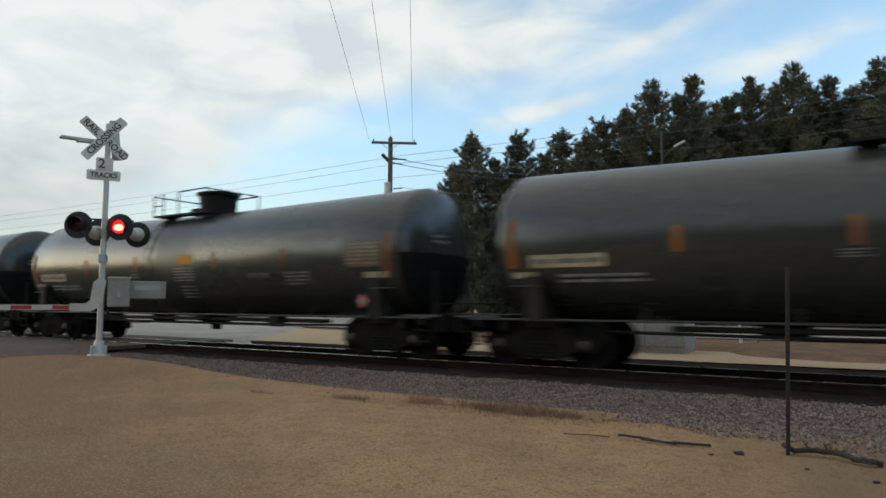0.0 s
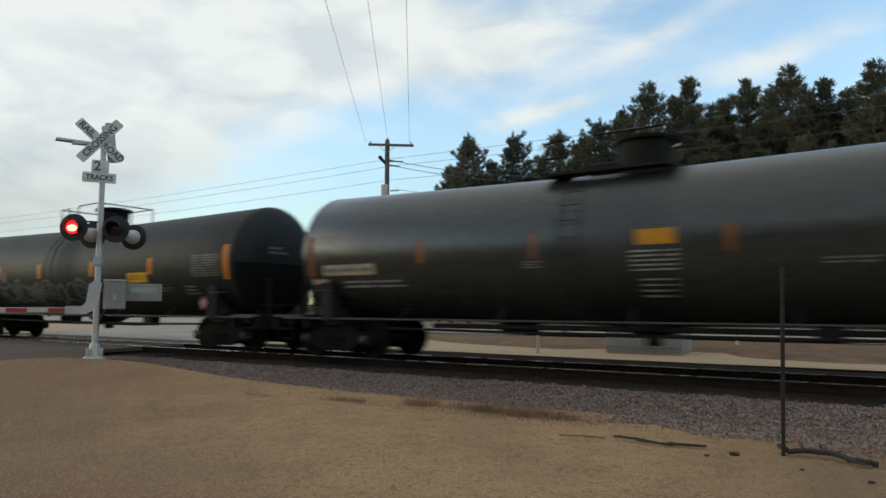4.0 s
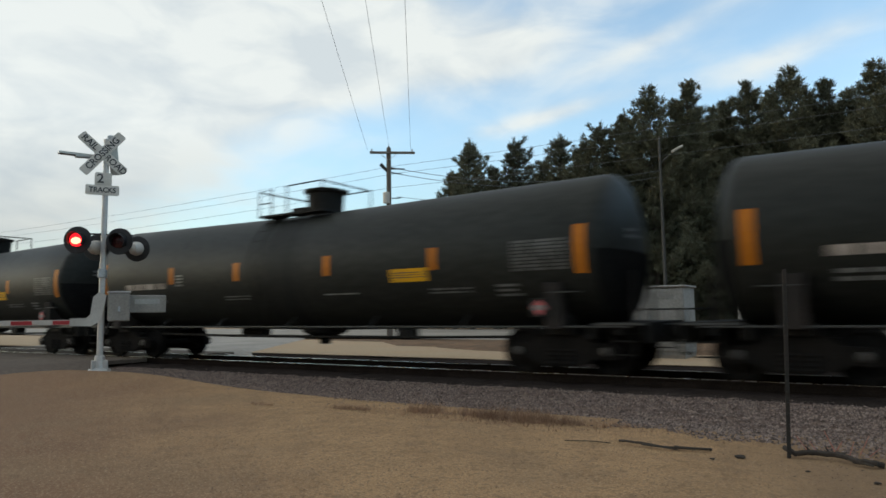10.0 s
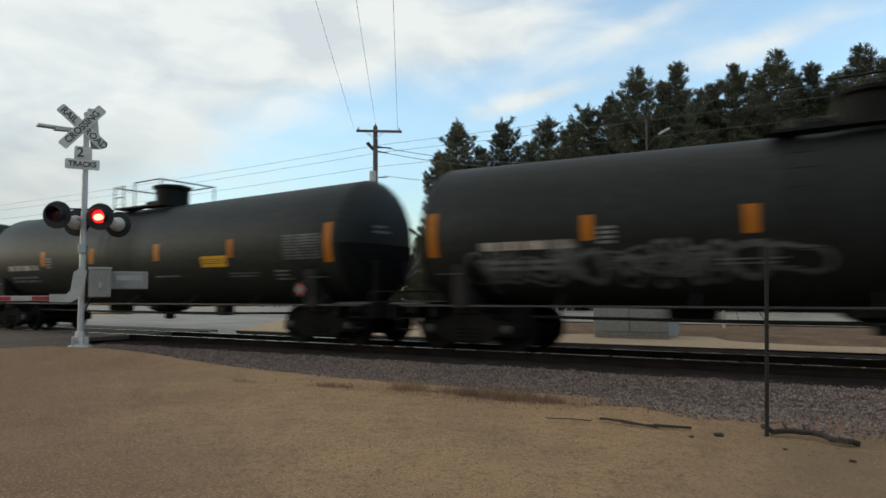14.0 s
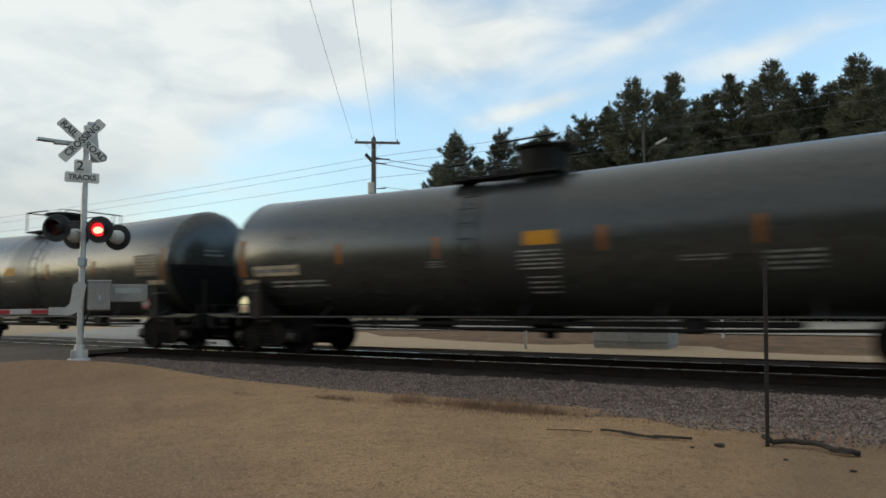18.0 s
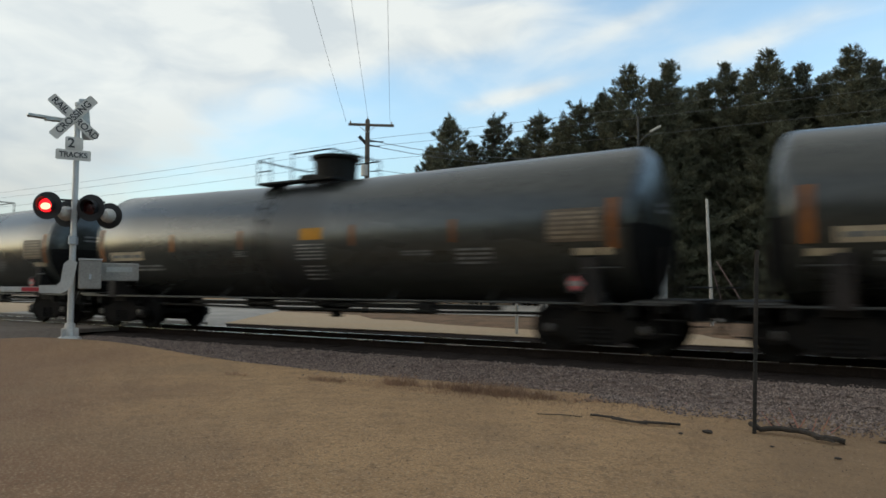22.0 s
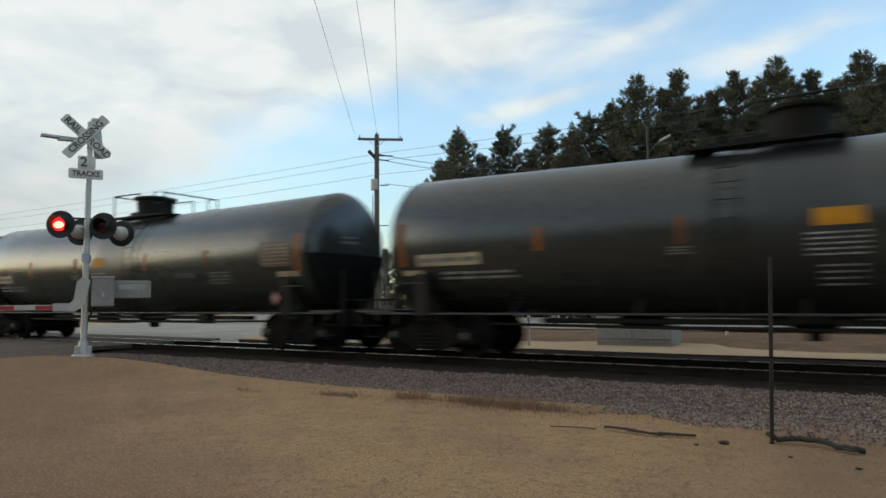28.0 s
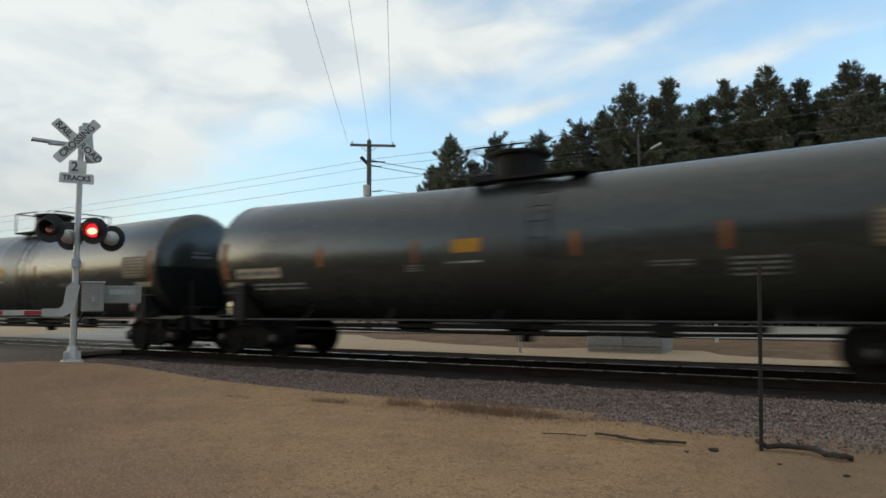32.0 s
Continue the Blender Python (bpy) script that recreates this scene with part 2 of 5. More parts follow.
M["stripe_worn"] = mat("stripe_worn", (0.24, 0.085, 0.018), 0.5, 0, 0.2, 6, per_object=0.25, second=(0.13, 0.06, 0.03), spec=0.12)
M["placard_yellow"] = mat("placard_yellow", (0.66, 0.35, 0.012), 0.45, 0, 0.12, 6, second=(0.55, 0.30, 0.02), spec=0.12)
M["placard_dull"] = mat("placard_dull", (0.40, 0.18, 0.014), 0.5, 0, 0.2, 6, second=(0.28, 0.15, 0.02), spec=0.12)
M["stencil_white"] = mat("stencil_white", (0.27, 0.27, 0.255), 0.6, 0, 0.35, 14, second=(0.14, 0.14, 0.13))
M["stencil_warm"] = mat("stencil_warm", (0.36, 0.31, 0.27), 0.6, 0, 0.4, 9, second=(0.17, 0.14, 0.12))
M["stencil_grey"] = mat("stencil_grey", (0.15, 0.15, 0.145), 0.6, 0, 0.35, 14)
M["stencil_faint"] = mat("stencil_faint", (0.080, 0.080, 0.076), 0.6, 0, 0.4, 14, second=(0.045, 0.045, 0.043))
M["stencil_cream"] = mat("stencil_cream", (0.42, 0.34, 0.22), 0.6, 0, 0.35, 14, second=(0.26, 0.21, 0.15))
M["stencil_dim"] = mat("stencil_dim", (0.20, 0.155, 0.10), 0.6, 0, 0.35, 14, second=(0.12, 0.09, 0.06))
M["graffiti"] = mat("graffiti", (0.095, 0.10, 0.096), 0.55, 0, 0.5, 8, second=(0.045, 0.048, 0.048))
M["white_paint"] = mat("white_paint", (0.45, 0.42, 0.38), 0.45, 0, 0.12, 5, 0.03, 30, (0.36, 0.33, 0.29))
M["silver_paint"] = mat("silver_paint", (0.50, 0.475, 0.445), 0.42, 0.25, 0.12, 5, 0.05, 40, (0.40, 0.40, 0.40))
M["sign_white"] = mat("sign_white", (0.62, 0.585, 0.535), 0.5, 0, 0.10, 6, second=(0.43, 0.40, 0.355))
M["sign_back"] = mat("sign_back", (0.36, 0.345, 0.325), 0.4, 0.6, 0.12, 6)
M["letter_black"] = mat("letter_black", (0.05, 0.05, 0.052), 0.6, 0, 0.2, 8)
M["lamp_black"] = mat("lamp_black", (0.012, 0.012, 0.013), 0.55, 0, 0.2, 8)
M["red_tape"] = mat("red_tape", (0.34, 0.025, 0.03), 0.45, 0, 0.15, 8)
M["lens_dark"] = mat("lens_dark", (0.035, 0.003, 0.004), 0.25, 0, 0.15, 20)
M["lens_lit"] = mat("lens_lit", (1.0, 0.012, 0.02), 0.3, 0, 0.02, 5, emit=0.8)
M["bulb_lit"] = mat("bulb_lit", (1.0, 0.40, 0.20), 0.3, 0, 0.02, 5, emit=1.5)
M["galvanized"] = mat("galvanized", (0.40, 0.41, 0.42), 0.45, 0.6, 0.15, 6, 0.05, 30)
M["cabinet_grey"] = mat("cabinet_grey", (0.27, 0.26, 0.24), 0.75, 0.0, 0.2, 4, 0.03, 30)
M["sand"] = mat("sand", (0.345, 0.216, 0.112), 0.95, 0, 0.32, 11.0, 0.9, 34, (0.270, 0.168, 0.088), spec=0.1)


def worn_falloff_ground(m):
    """Blends darker trodden earth into the sand towards the road, with a ragged edge; also paints in lens corner
    falloff.
    """
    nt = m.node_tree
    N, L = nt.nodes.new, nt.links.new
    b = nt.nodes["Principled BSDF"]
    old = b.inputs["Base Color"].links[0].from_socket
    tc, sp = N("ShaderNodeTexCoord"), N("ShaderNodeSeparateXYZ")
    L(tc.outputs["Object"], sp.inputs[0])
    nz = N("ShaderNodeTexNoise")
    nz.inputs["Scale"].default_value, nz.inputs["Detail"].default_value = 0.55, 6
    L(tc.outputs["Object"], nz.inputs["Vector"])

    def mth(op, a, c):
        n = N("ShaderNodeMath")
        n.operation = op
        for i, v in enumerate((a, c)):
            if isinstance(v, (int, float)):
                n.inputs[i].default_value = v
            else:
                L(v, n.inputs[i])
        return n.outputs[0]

    # earth tone towards the road, deepened by lens falloff in that corner
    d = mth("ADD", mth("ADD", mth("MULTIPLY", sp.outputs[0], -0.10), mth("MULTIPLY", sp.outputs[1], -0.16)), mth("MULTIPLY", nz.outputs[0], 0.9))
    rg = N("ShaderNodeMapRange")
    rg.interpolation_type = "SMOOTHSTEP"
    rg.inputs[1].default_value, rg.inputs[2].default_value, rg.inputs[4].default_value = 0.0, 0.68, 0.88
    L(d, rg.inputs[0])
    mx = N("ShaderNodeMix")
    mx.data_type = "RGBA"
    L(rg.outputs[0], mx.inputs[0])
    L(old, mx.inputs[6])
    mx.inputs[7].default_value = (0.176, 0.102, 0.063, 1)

    def speck(src, scale, lo, hi, amount, color, detail):
        q = N("ShaderNodeTexNoise")
        q.inputs["Scale"].default_value, q.inputs["Detail"].default_value = scale, detail
        L(tc.outputs["Object"], q.inputs["Vector"])
        r = N("ShaderNodeMapRange")
        r.interpolation_type = "SMOOTHSTEP"
        r.inputs[1].default_value, r.inputs[2].default_value, r.inputs[4].default_value = lo, hi, amount
        L(q.outputs[0], r.inputs[0])
        k = N("ShaderNodeMix")
        k.data_type = "RGBA"
        L(r.outputs[0], k.inputs[0])
        L(src, k.inputs[6])
        k.inputs[7].default_value = color
        return k.outputs[2]

    c = speck(mx.outputs[2], 0.45, 0.50, 0.72, 0.6, (0.205, 0.137, 0.083, 1), 4)
    c = speck(c, 2.6, 0.54, 0.70, 0.45, (0.20, 0.128, 0.077, 1), 5)
    c = speck(c, 75.0, 0.54, 0.64, 0.40, (0.145, 0.097, 0.06, 1), 2)
    # light and dark of small lumps painted as specks, over the sand's mottling
    c = speck(c, 40.0, 0.55, 0.63, 0.50, (0.42, 0.31, 0.19, 1), 2)
    c = speck(c, 17.0, 0.55, 0.63, 0.55, (0.155, 0.102, 0.062, 1), 3)
    c = speck(c, 120.0, 0.56, 0.64, 0.50, (0.120, 0.078, 0.048, 1), 1)
    # lens corner falloff painted into the sand colour: darker past the steel post
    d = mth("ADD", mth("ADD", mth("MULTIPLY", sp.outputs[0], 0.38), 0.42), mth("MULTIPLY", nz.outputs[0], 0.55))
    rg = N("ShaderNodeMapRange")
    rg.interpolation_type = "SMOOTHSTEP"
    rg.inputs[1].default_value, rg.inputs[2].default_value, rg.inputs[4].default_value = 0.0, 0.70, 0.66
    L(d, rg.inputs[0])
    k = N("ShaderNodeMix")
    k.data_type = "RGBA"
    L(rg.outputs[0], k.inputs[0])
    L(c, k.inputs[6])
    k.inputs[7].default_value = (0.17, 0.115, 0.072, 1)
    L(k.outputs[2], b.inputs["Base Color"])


worn_falloff_ground(M["sand"])
M["gravel"] = mat("gravel", (0.15, 0.105, 0.082), 0.9, 0, 0.4, 10, 0.9, 26, (0.105, 0.072, 0.06), spec=0.2)
M["grimy_shaded_bed"] = mat("grimy_shaded_bed", (0.026, 0.021, 0.019), 0.95, 0, 0.4, 8, 0.8, 24, (0.036, 0.029, 0.026), spec=0.0)
M["tie_wood"] = mat("tie_wood", (0.024, 0.019, 0.017), 0.9, 0, 0.3, 6, 0.5, 20, (0.012, 0.010, 0.009), streak=(4, 0.5, 1), per_object=0.3, spec=0.0)
M["rail_rust"] = mat("rail_rust", (0.020, 0.0155, 0.013), 0.85, 0.0, 0.3, 8, 0.2, 30, spec=0.0)
M["rail_head"] = mat("rail_head", (0.55, 0.54, 0.52), 0.28, 1.0, 0.08, 8)
M["asphalt"] = mat("asphalt", (0.098, 0.079, 0.066), 0.9, 0, 0.2, 2, 0.3, 60, (0.128, 0.104, 0.086), spec=0.1)
M["gravel_pale"] = mat("gravel_pale", (0.37, 0.265, 0.165), 0.95, 0, 0.15, 2, 0.4, 30, (0.37, 0.28, 0.185), spec=0.1)
M["road_pale"] = mat("road_pale", (0.33, 0.30, 0.265), 0.95, 0, 0.15, 2, 0.2, 40, (0.26, 0.235, 0.205), spec=0.1)
M["concrete"] = mat("concrete", (0.31, 0.28, 0.24), 0.95, 0, 0.12, 2, 0.2, 40, (0.24, 0.215, 0.185), spec=0.1)
M["machine_grey"] = mat("machine_grey", (0.27, 0.25, 0.225), 0.6, 0, 0.2, 5, 0.05, 30, (0.20, 0.185, 0.165), spec=0.25)
M["data_panel"] = mat("data_panel", (0.085, 0.058, 0.034), 0.6, 0, 0.35, 9, second=(0.05, 0.036, 0.024))
M["pole_wood"] = mat("pole_wood", (0.13, 0.105, 0.085), 0.9, 0, 0.3, 4, 0.4, 20, (0.09, 0.075, 0.062), streak=(6, 6, 0.6))
M["pole_pale"] = mat("pole_pale", (0.17, 0.155, 0.135), 0.85, 0, 0.2, 4, 0.3, 20, (0.12, 0.11, 0.10), streak=(6, 6, 0.6))
M["rail_grey"] = mat("rail_grey", (0.055, 0.055, 0.053), 0.5, 0.3, 0.2, 6)
M["lamp_post_grey"] = mat("lamp_post_grey", (0.045, 0.042, 0.038), 0.7, 0.1, 0.2, 4)
M["wire"] = mat("wire", (0.10, 0.105, 0.11), 0.5, 0.4, 0.1, 4)
M["bark"] = mat("bark", (0.095, 0.075, 0.058), 0.95, 0, 0.3, 6, 0.6, 16, (0.06, 0.048, 0.04), streak=(3, 3, 0.6))
M["needles"] = mat("needles", (0.095, 0.099, 0.070), 0.85, 0, 0.3, 0.8, 0, 10, (0.115, 0.110, 0.072), spec=0.06, per_object=0.2)
M["brush_brown"] = mat("brush_brown", (0.175, 0.108, 0.066), 0.95, 0, 0.35, 5, 0.5, 12, (0.115, 0.080, 0.052), spec=0.1)
M["dry_grass"] = mat("dry_grass", (0.26, 0.16, 0.098), 0.9, 0, 0.3, 4, second=(0.18, 0.108, 0.068), per_object=0.2)
M["dead_wood"] = mat("dead_wood", (0.034, 0.026, 0.020), 0.9, 0, 0.3, 8, 0.4, 20)
M["post_steel"] = mat("post_steel", (0.020, 0.018, 0.015), 0.7, 0.2, 0.3, 8, 0.2, 40, (0.035, 0.024, 0.017))
M["twig_red"] = mat("twig_red", (0.30, 0.11, 0.075), 0.8, 0, 0.2, 8)
M["guy_red"] = mat("guy_red", (0.20, 0.13, 0.115), 0.7, 0.0, 0.2, 8)
M["car_white"] = mat("car_white", (0.70, 0.70, 0.69), 0.25, 0, 0.06, 3, second=(0.62, 0.61, 0.59), coat=0.5)
M["car_glass"] = mat("car_glass", (0.02, 0.022, 0.025), 0.08, 0, 0.1, 3)
M["ballast_stone"] = mat("ballast_stone", (0.178, 0.138, 0.118), 0.9, 0, 0.4, 26, 0.2, 30, (0.118, 0.088, 0.076), spec=0.2, island=0.65)
M["grit"] = mat("grit", (0.20, 0.13, 0.08), 0.9, 0, 0.3, 10, island=0.6)
M["pebble"] = mat("pebble", (0.21, 0.145, 0.095), 0.9, 0, 0.3, 10, island=0.6)
M["insulator"] = mat("insulator", (0.30, 0.30, 0.31), 0.3, 0, 0.1, 6)


# ---- mesh helpers ----
def part(name, bm, material, parent=None, label="", smooth=False):
    """Links a bmesh as one mesh object under a thing or under a part."""
    me = bpy.data.meshes.new(name)
    bm.normal_update()
    bm.to_mesh(me)
    bm.free()
    me.materials.append(M[material])
    if smooth:
        me.shade_smooth()
    ob = new(name, me)
    ob.parent = parent
    if label:
        ob["label"] = label
    return ob


def shared(name, ob, parent, m):
    """Another object on ob's mesh."""
    o = new(name, ob.data)
    o.parent = parent
    o.matrix_basis = m
    return o


def thing(name, label, category, m=None, group="", kind=""):
    e = new(name)
    e.empty_display_size = 0.2
    if m is not None:
        e.matrix_basis = m
    return tagged(e, label, category, group, kind)


def box(bm, cx, cy, cz, sx, sy, sz, m=None, bevel=0.0):
    r = bmesh.ops.create_cube(bm, size=1, matrix=(m or Matrix()) @ Matrix.Translation((cx, cy, cz)) @ Matrix.Diagonal((sx, sy, sz, 1)))
    if bevel:
        es = list({e for v in r["verts"] for e in v.link_edges})
        bmesh.ops.bevel(bm, geom=es, offset=bevel, segments=1, affect="EDGES", clamp_overlap=True)
    return bm


def tube(bm, a, b, r0, r1=None, seg=8, cap=True):
    a, b = Vector(a), Vector(b)
    d = b - a
    m = Matrix.Translation((a + b) / 2) @ d.to_track_quat("Z", "Y").to_matrix().to_4x4()
    bmesh.ops.create_cone(bm, cap_ends=cap, segments=seg, radius1=r0, radius2=r0 if r1 is None else r1, depth=d.length, matrix=m)
    return bm


def bent(bm, pts, r, seg=6):
    """One closed round bar along the points."""
    pts = [Vector(p) for p in pts]
    rows, side = [], None
    for i, p in enumerate(pts):
        d = (pts[min(i + 1, len(pts) - 1)] - pts[max(i - 1, 0)]).normalized()
        u = side or (Vector((0, 0, 1)) if abs(d.z) < 0.9 else Vector((1, 0, 0)))
        u = (u - d * u.dot(d)).normalized()
        side = u
        v = d.cross(u)
        rows.append([bm.verts.new(p + r * (u * math.cos(2 * math.pi * k / seg) + v * math.sin(2 * math.pi * k / seg))) for k in range(seg)])
    for a, b in zip(rows, rows[1:]):
        for k in range(seg):
            j = (k + 1) % seg
            bm.faces.new((a[k], a[j], b[j], b[k]))
    bm.faces.new(rows[0][::-1])
    bm.faces.new(rows[-1])
    return bm


def lathe(bm, rings, seg=32, m=None):
    """rings: (along z, radius); closed round the z axis."""
    m = m or Matrix()
    rows = []
    for z, r in rings:
        if r < 1e-5:
            rows.append([bm.verts.new(m @ Vector((0, 0, z)))])
        else:
            rows.append([bm.verts.new(m @ Vector((r * math.cos(2 * math.pi * i / seg), r * math.sin(2 * math.pi * i / seg), z))) for i in range(seg)])
    for p, q in zip(rows, rows[1:]):
        for i in range(seg):
            j = (i + 1) % seg
            vs = [p[i % len(p)], p[j % len(p)], q[j % len(q)], q[i % len(q)]]
            vs = [v for k, v in enumerate(vs) if v not in vs[:k]]
            if len(vs) > 2:
                bm.faces.new(vs)
    bmesh.ops.recalc_face_normals(bm, faces=bm.faces)
    return bm


B = bmesh.new

# ---- ground, road, track bed ----
TRACK_Y = 13.06
SIG = (-14.88, 8.67, 0.0)


def bank_foot(x):
    """Where the brown bank behind the lane begins; the lane opens out towards -x."""
    k = ((-26, 26.6), (-20, 25.5), (-17, 22.6), (-15, 22.2), (-12.3, 20.7), (-9.7, 19.9), (-8.2, 19.7), (-7.2, 20.7), (-3.6, 20.7), (-3.0, 19.3), (-2.3, 18.9), (-0.8, 18.6), (6, 18.5))
    x = min(max(x, -26), 5.9)
    for (a, u), (b, v) in zip(k, k[1:]):
        if a <= x <= b:
            return u + (v - u) * (x - a) / (b - a) + 0.12 * noise.noise(Vector((x * 1.3, 0, 6)))
    return 18.5


def ground_height(x, y):
    """Sand level: low before the track, a mound round the signal, a low bank behind."""
    z = -0.20
    z += 0.24 * math.exp(-(((x + 14.2) / 3.4) ** 2 + ((y - 8.5) / 1.15) ** 2) ** 1.3)
    z += 0.022 * noise.noise(Vector((x * 0.35, y * 0.4, 0))) + 0.004 * noise.noise(Vector((x * 1.3, y * 1.3, 4)))
    if y > 8.2:
        z -= 0.22 * min(1, max(0, (y - 8.6) / 1.5)) * (1 - min(1, max(0, (y - 15.6) / 1.2)))
    foot = bank_foot(x)
    if y > foot:
        z += 0.13 * min(1, (y - foot) / 1.2) * (1 if y < 26 else max(0, 1 - (y - 26) / 1.6)) * (1 + 0.35 * noise.noise(Vector((x * 0.25, y * 0.3, 9))))
    return z


def build_ground():
    xs = [-3000, -900, -300, -140] + [-100 + 5 * i for i in range(10)] + [-50 + 0.5 * i for i in range(121)] + [15, 20, 30, 45, 70, 120, 300, 900, 3000]
    ys = [-3000, -900, -300, -100, -40, -15, -6] + [-2 + 0.4 * i for i in range(81)] + [32, 35, 40, 50, 70, 120, 300, 900, 3000]
    vs = [(x, y, ground_height(x, y) if abs(x) < 100 and -6 < y < 60 else -0.2) for y in ys for x in xs]
    n = len(xs)
    fs = [(j * n + i, j * n + i + 1, (j + 1) * n + i + 1, (j + 1) * n + i) for j in range(len(ys) - 1) for i in range(n - 1)]
    me = bpy.data.meshes.new("ground")
    me.from_pydata(vs, [], fs)
    me.shade_smooth()
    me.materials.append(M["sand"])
    tagged(new("ground", me), "pale tan sandy ground with scattered grit beside the railway", "ground", kind="structure")


build_ground()


def sheet(name, material, xs, ys, zf, label, category):
    vs = [(x, y, zf(x, y)) for y in ys for x in xs]
    n = len(xs)
    fs = [(j * n + i, j * n + i + 1, (j + 1) * n + i + 1, (j + 1) * n + i) for j in range(len(ys) - 1) for i in range(n - 1)]
    me = bpy.data.meshes.new(name)
    me.from_pydata(vs, [], fs)
    me.shade_smooth()
    me.materials.append(M[material])
    return tagged(new(name, me), label, category, kind="structure")


def span(a, b, n):
    return [a + (b - a) * i / n for i in range(n + 1)]


def ballast_z(x, y):
    d = abs(y - TRACK_Y)
    z = -0.185 if d < 1.5 else -0.185 - 0.075 * (d - 1.5)
    edge = 4.75 + 0.25 * noise.noise(Vector((x * 0.6, 3 if y < TRACK_Y else 8, 0))) + 0.12 * noise.noise(Vector((x * 2.4, 5, 0)))
    if y > TRACK_Y:
        edge -= 1.2
    if d > edge:
        z -= 0.35 * (d - edge)
    return z + 0.016 * noise.noise(Vector((x * 5, y * 5, 2))) + 0.02 * noise.noise(Vector((x * 1.3, y * 1.3, 7)))


sheet("track_bed", "gravel", span(-70, 14, 420), span(7.6, 17.6, 50), ballast_z, "grey and reddish crushed stone railway ballast", "ballast")
# the train's shade is put into this strip's dark colour
sheet("track_bed_oiled", "grimy_shaded_bed", span(-70, 14, 420), [TRACK_Y + v for v in (-1.78, -1.7, -1.3, -0.9, -0.6, 0, 0.6, 0.9, 1.3, 1.7, 2.4, 3.2, 3.8, 3.95)],
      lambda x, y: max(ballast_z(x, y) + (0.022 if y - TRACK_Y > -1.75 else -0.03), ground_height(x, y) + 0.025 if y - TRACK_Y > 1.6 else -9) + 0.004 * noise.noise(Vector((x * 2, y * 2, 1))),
      "oil-stained ballast between and beside the rails, with train shade put into its dark colour", "ballast")
# crossing road, and the gravel road and paved lot behind the track
sheet("road", "asphalt", span(-32, -18.4, 16) + [-17.2], [-40, -20, -10, 0, 4, 7, 9, 10.0, 10.62], lambda x, y: -0.15 + 0.13 * max(0, min(1, (y - 2) / 8.5)) - (0.25 if x > -18 else 0), "worn grey asphalt road leading to the level crossing", "road")
sheet("road_behind", "road_pale", span(-32, -18.4, 8) + [-17.6], [15.0, 16, 18, 20, 24, 30, 45, 60], lambda x, y: -0.03 - 0.004 * (y - 15) - (0.2 if x > -18 else 0), "pale worn road beyond the level crossing", "road")
for v in bpy.data.objects["road_behind"].data.vertices:
    v.co.x -= 0.7 * (v.co.y - 15)
sheet("gravel_road", "gravel_pale", span(-110, 40, 150), span(16.95, 27.5, 12), lambda x, y: -0.14 + 0.012 * noise.noise(Vector((x * 0.5, y * 0.8, 0))), "pale tan gravel lane along the far side of the track", "road")
sheet("bank", "brush_brown", span(-40, 20, 200), span(0, 1, 16),
      lambda x, v: 0, "low bank of brown dry brush and soil behind the lane", "bank")
for v in bpy.data.objects["bank"].data.vertices:
    x, k = v.co.x, v.co.y
    y = bank_foot(x) - 0.05 + (27.6 - bank_foot(x)) * k
    v.co.y, v.co.z = y, ground_height(x, y) + 0.05 - (0.04 if k < 0.01 else 0)
sheet("lot", "concrete", span(-160, 90, 20), span(27.5, 44.5, 6), lambda x, y: -0.06, "pale grey paved road in front of the pine wood", "road")


def build_crossing():
    c = thing("crossing_panel", "grey level crossing panels laid between the rails", "crossing panel", pose(-25.2, TRACK_Y, 0), kind="structure")
    for dy, w in ((-1.62, 1.55), (0, 1.22), (1.62, 1.55)):
        for i in range(6):
            bm = box(B(), -5.6 + 2.25 * i, dy, -0.075, 2.22, w, 0.12, bevel=0.012)
            part("panel", bm, "asphalt", c)


build_crossing()


def build_track():
    t = thing("railway_track", "steel rails on dark wooden ties in ballast", "railway track", pose(0, TRACK_Y, 0), kind="structure")
    for s in (-1, 1):
        bm = B()
        box(bm, -28, s * 0.753, -0.155, 90, 0.15, 0.016)
        box(bm, -28, s * 0.753, -0.095, 90, 0.018, 0.11)
        box(bm, -28, s * 0.753, -0.022, 90, 0.070, 0.036)
        r = part("rail", bm, "rail_rust", t, "rusty steel rail")
        part("rail_head", box(B(), -28, s * 0.753, -0.002, 90, 0.060, 0.006), "rail_head", r, "polished bright running surface")
    tie = part("tie", box(B(), 0, 0, -0.247, 0.23, 2.6, 0.155, bevel=0.012), "tie_wood", t, "weathered wooden tie")
    tie.location.x = -62
    rnd = random.Random(3)
    for i in range(1, 150):
        x = -62 + 0.5 * i
        if -31.5 < x < -18.6:
            continue
        shared("tie", tie, t, pose(x + rnd.uniform(-0.03, 0.03), rnd.uniform(-0.05, 0.05), rnd.uniform(-0.006, 0.006), 0, 0, rnd.uniform(-1, 1)))


build_track()

# ---- tank cars ----
R_TANK, Z_TANK, BEND = 1.51, 2.315, 0.0136


def z_axis(x):
    return Z_TANK + BEND * min(abs(x), 8)


def on_tank(x, z, lift=0.006):
    """The point on the near side of the shell (towards -y) at car place x and height z above the rail."""
    s = max(-1, min(1, (z - z_axis(x)) / R_TANK))
    a = math.asin(s)
    return Vector((x, -(R_TANK + lift) * math.cos(a), z_axis(x) + (R_TANK + lift) * math.sin(a)))


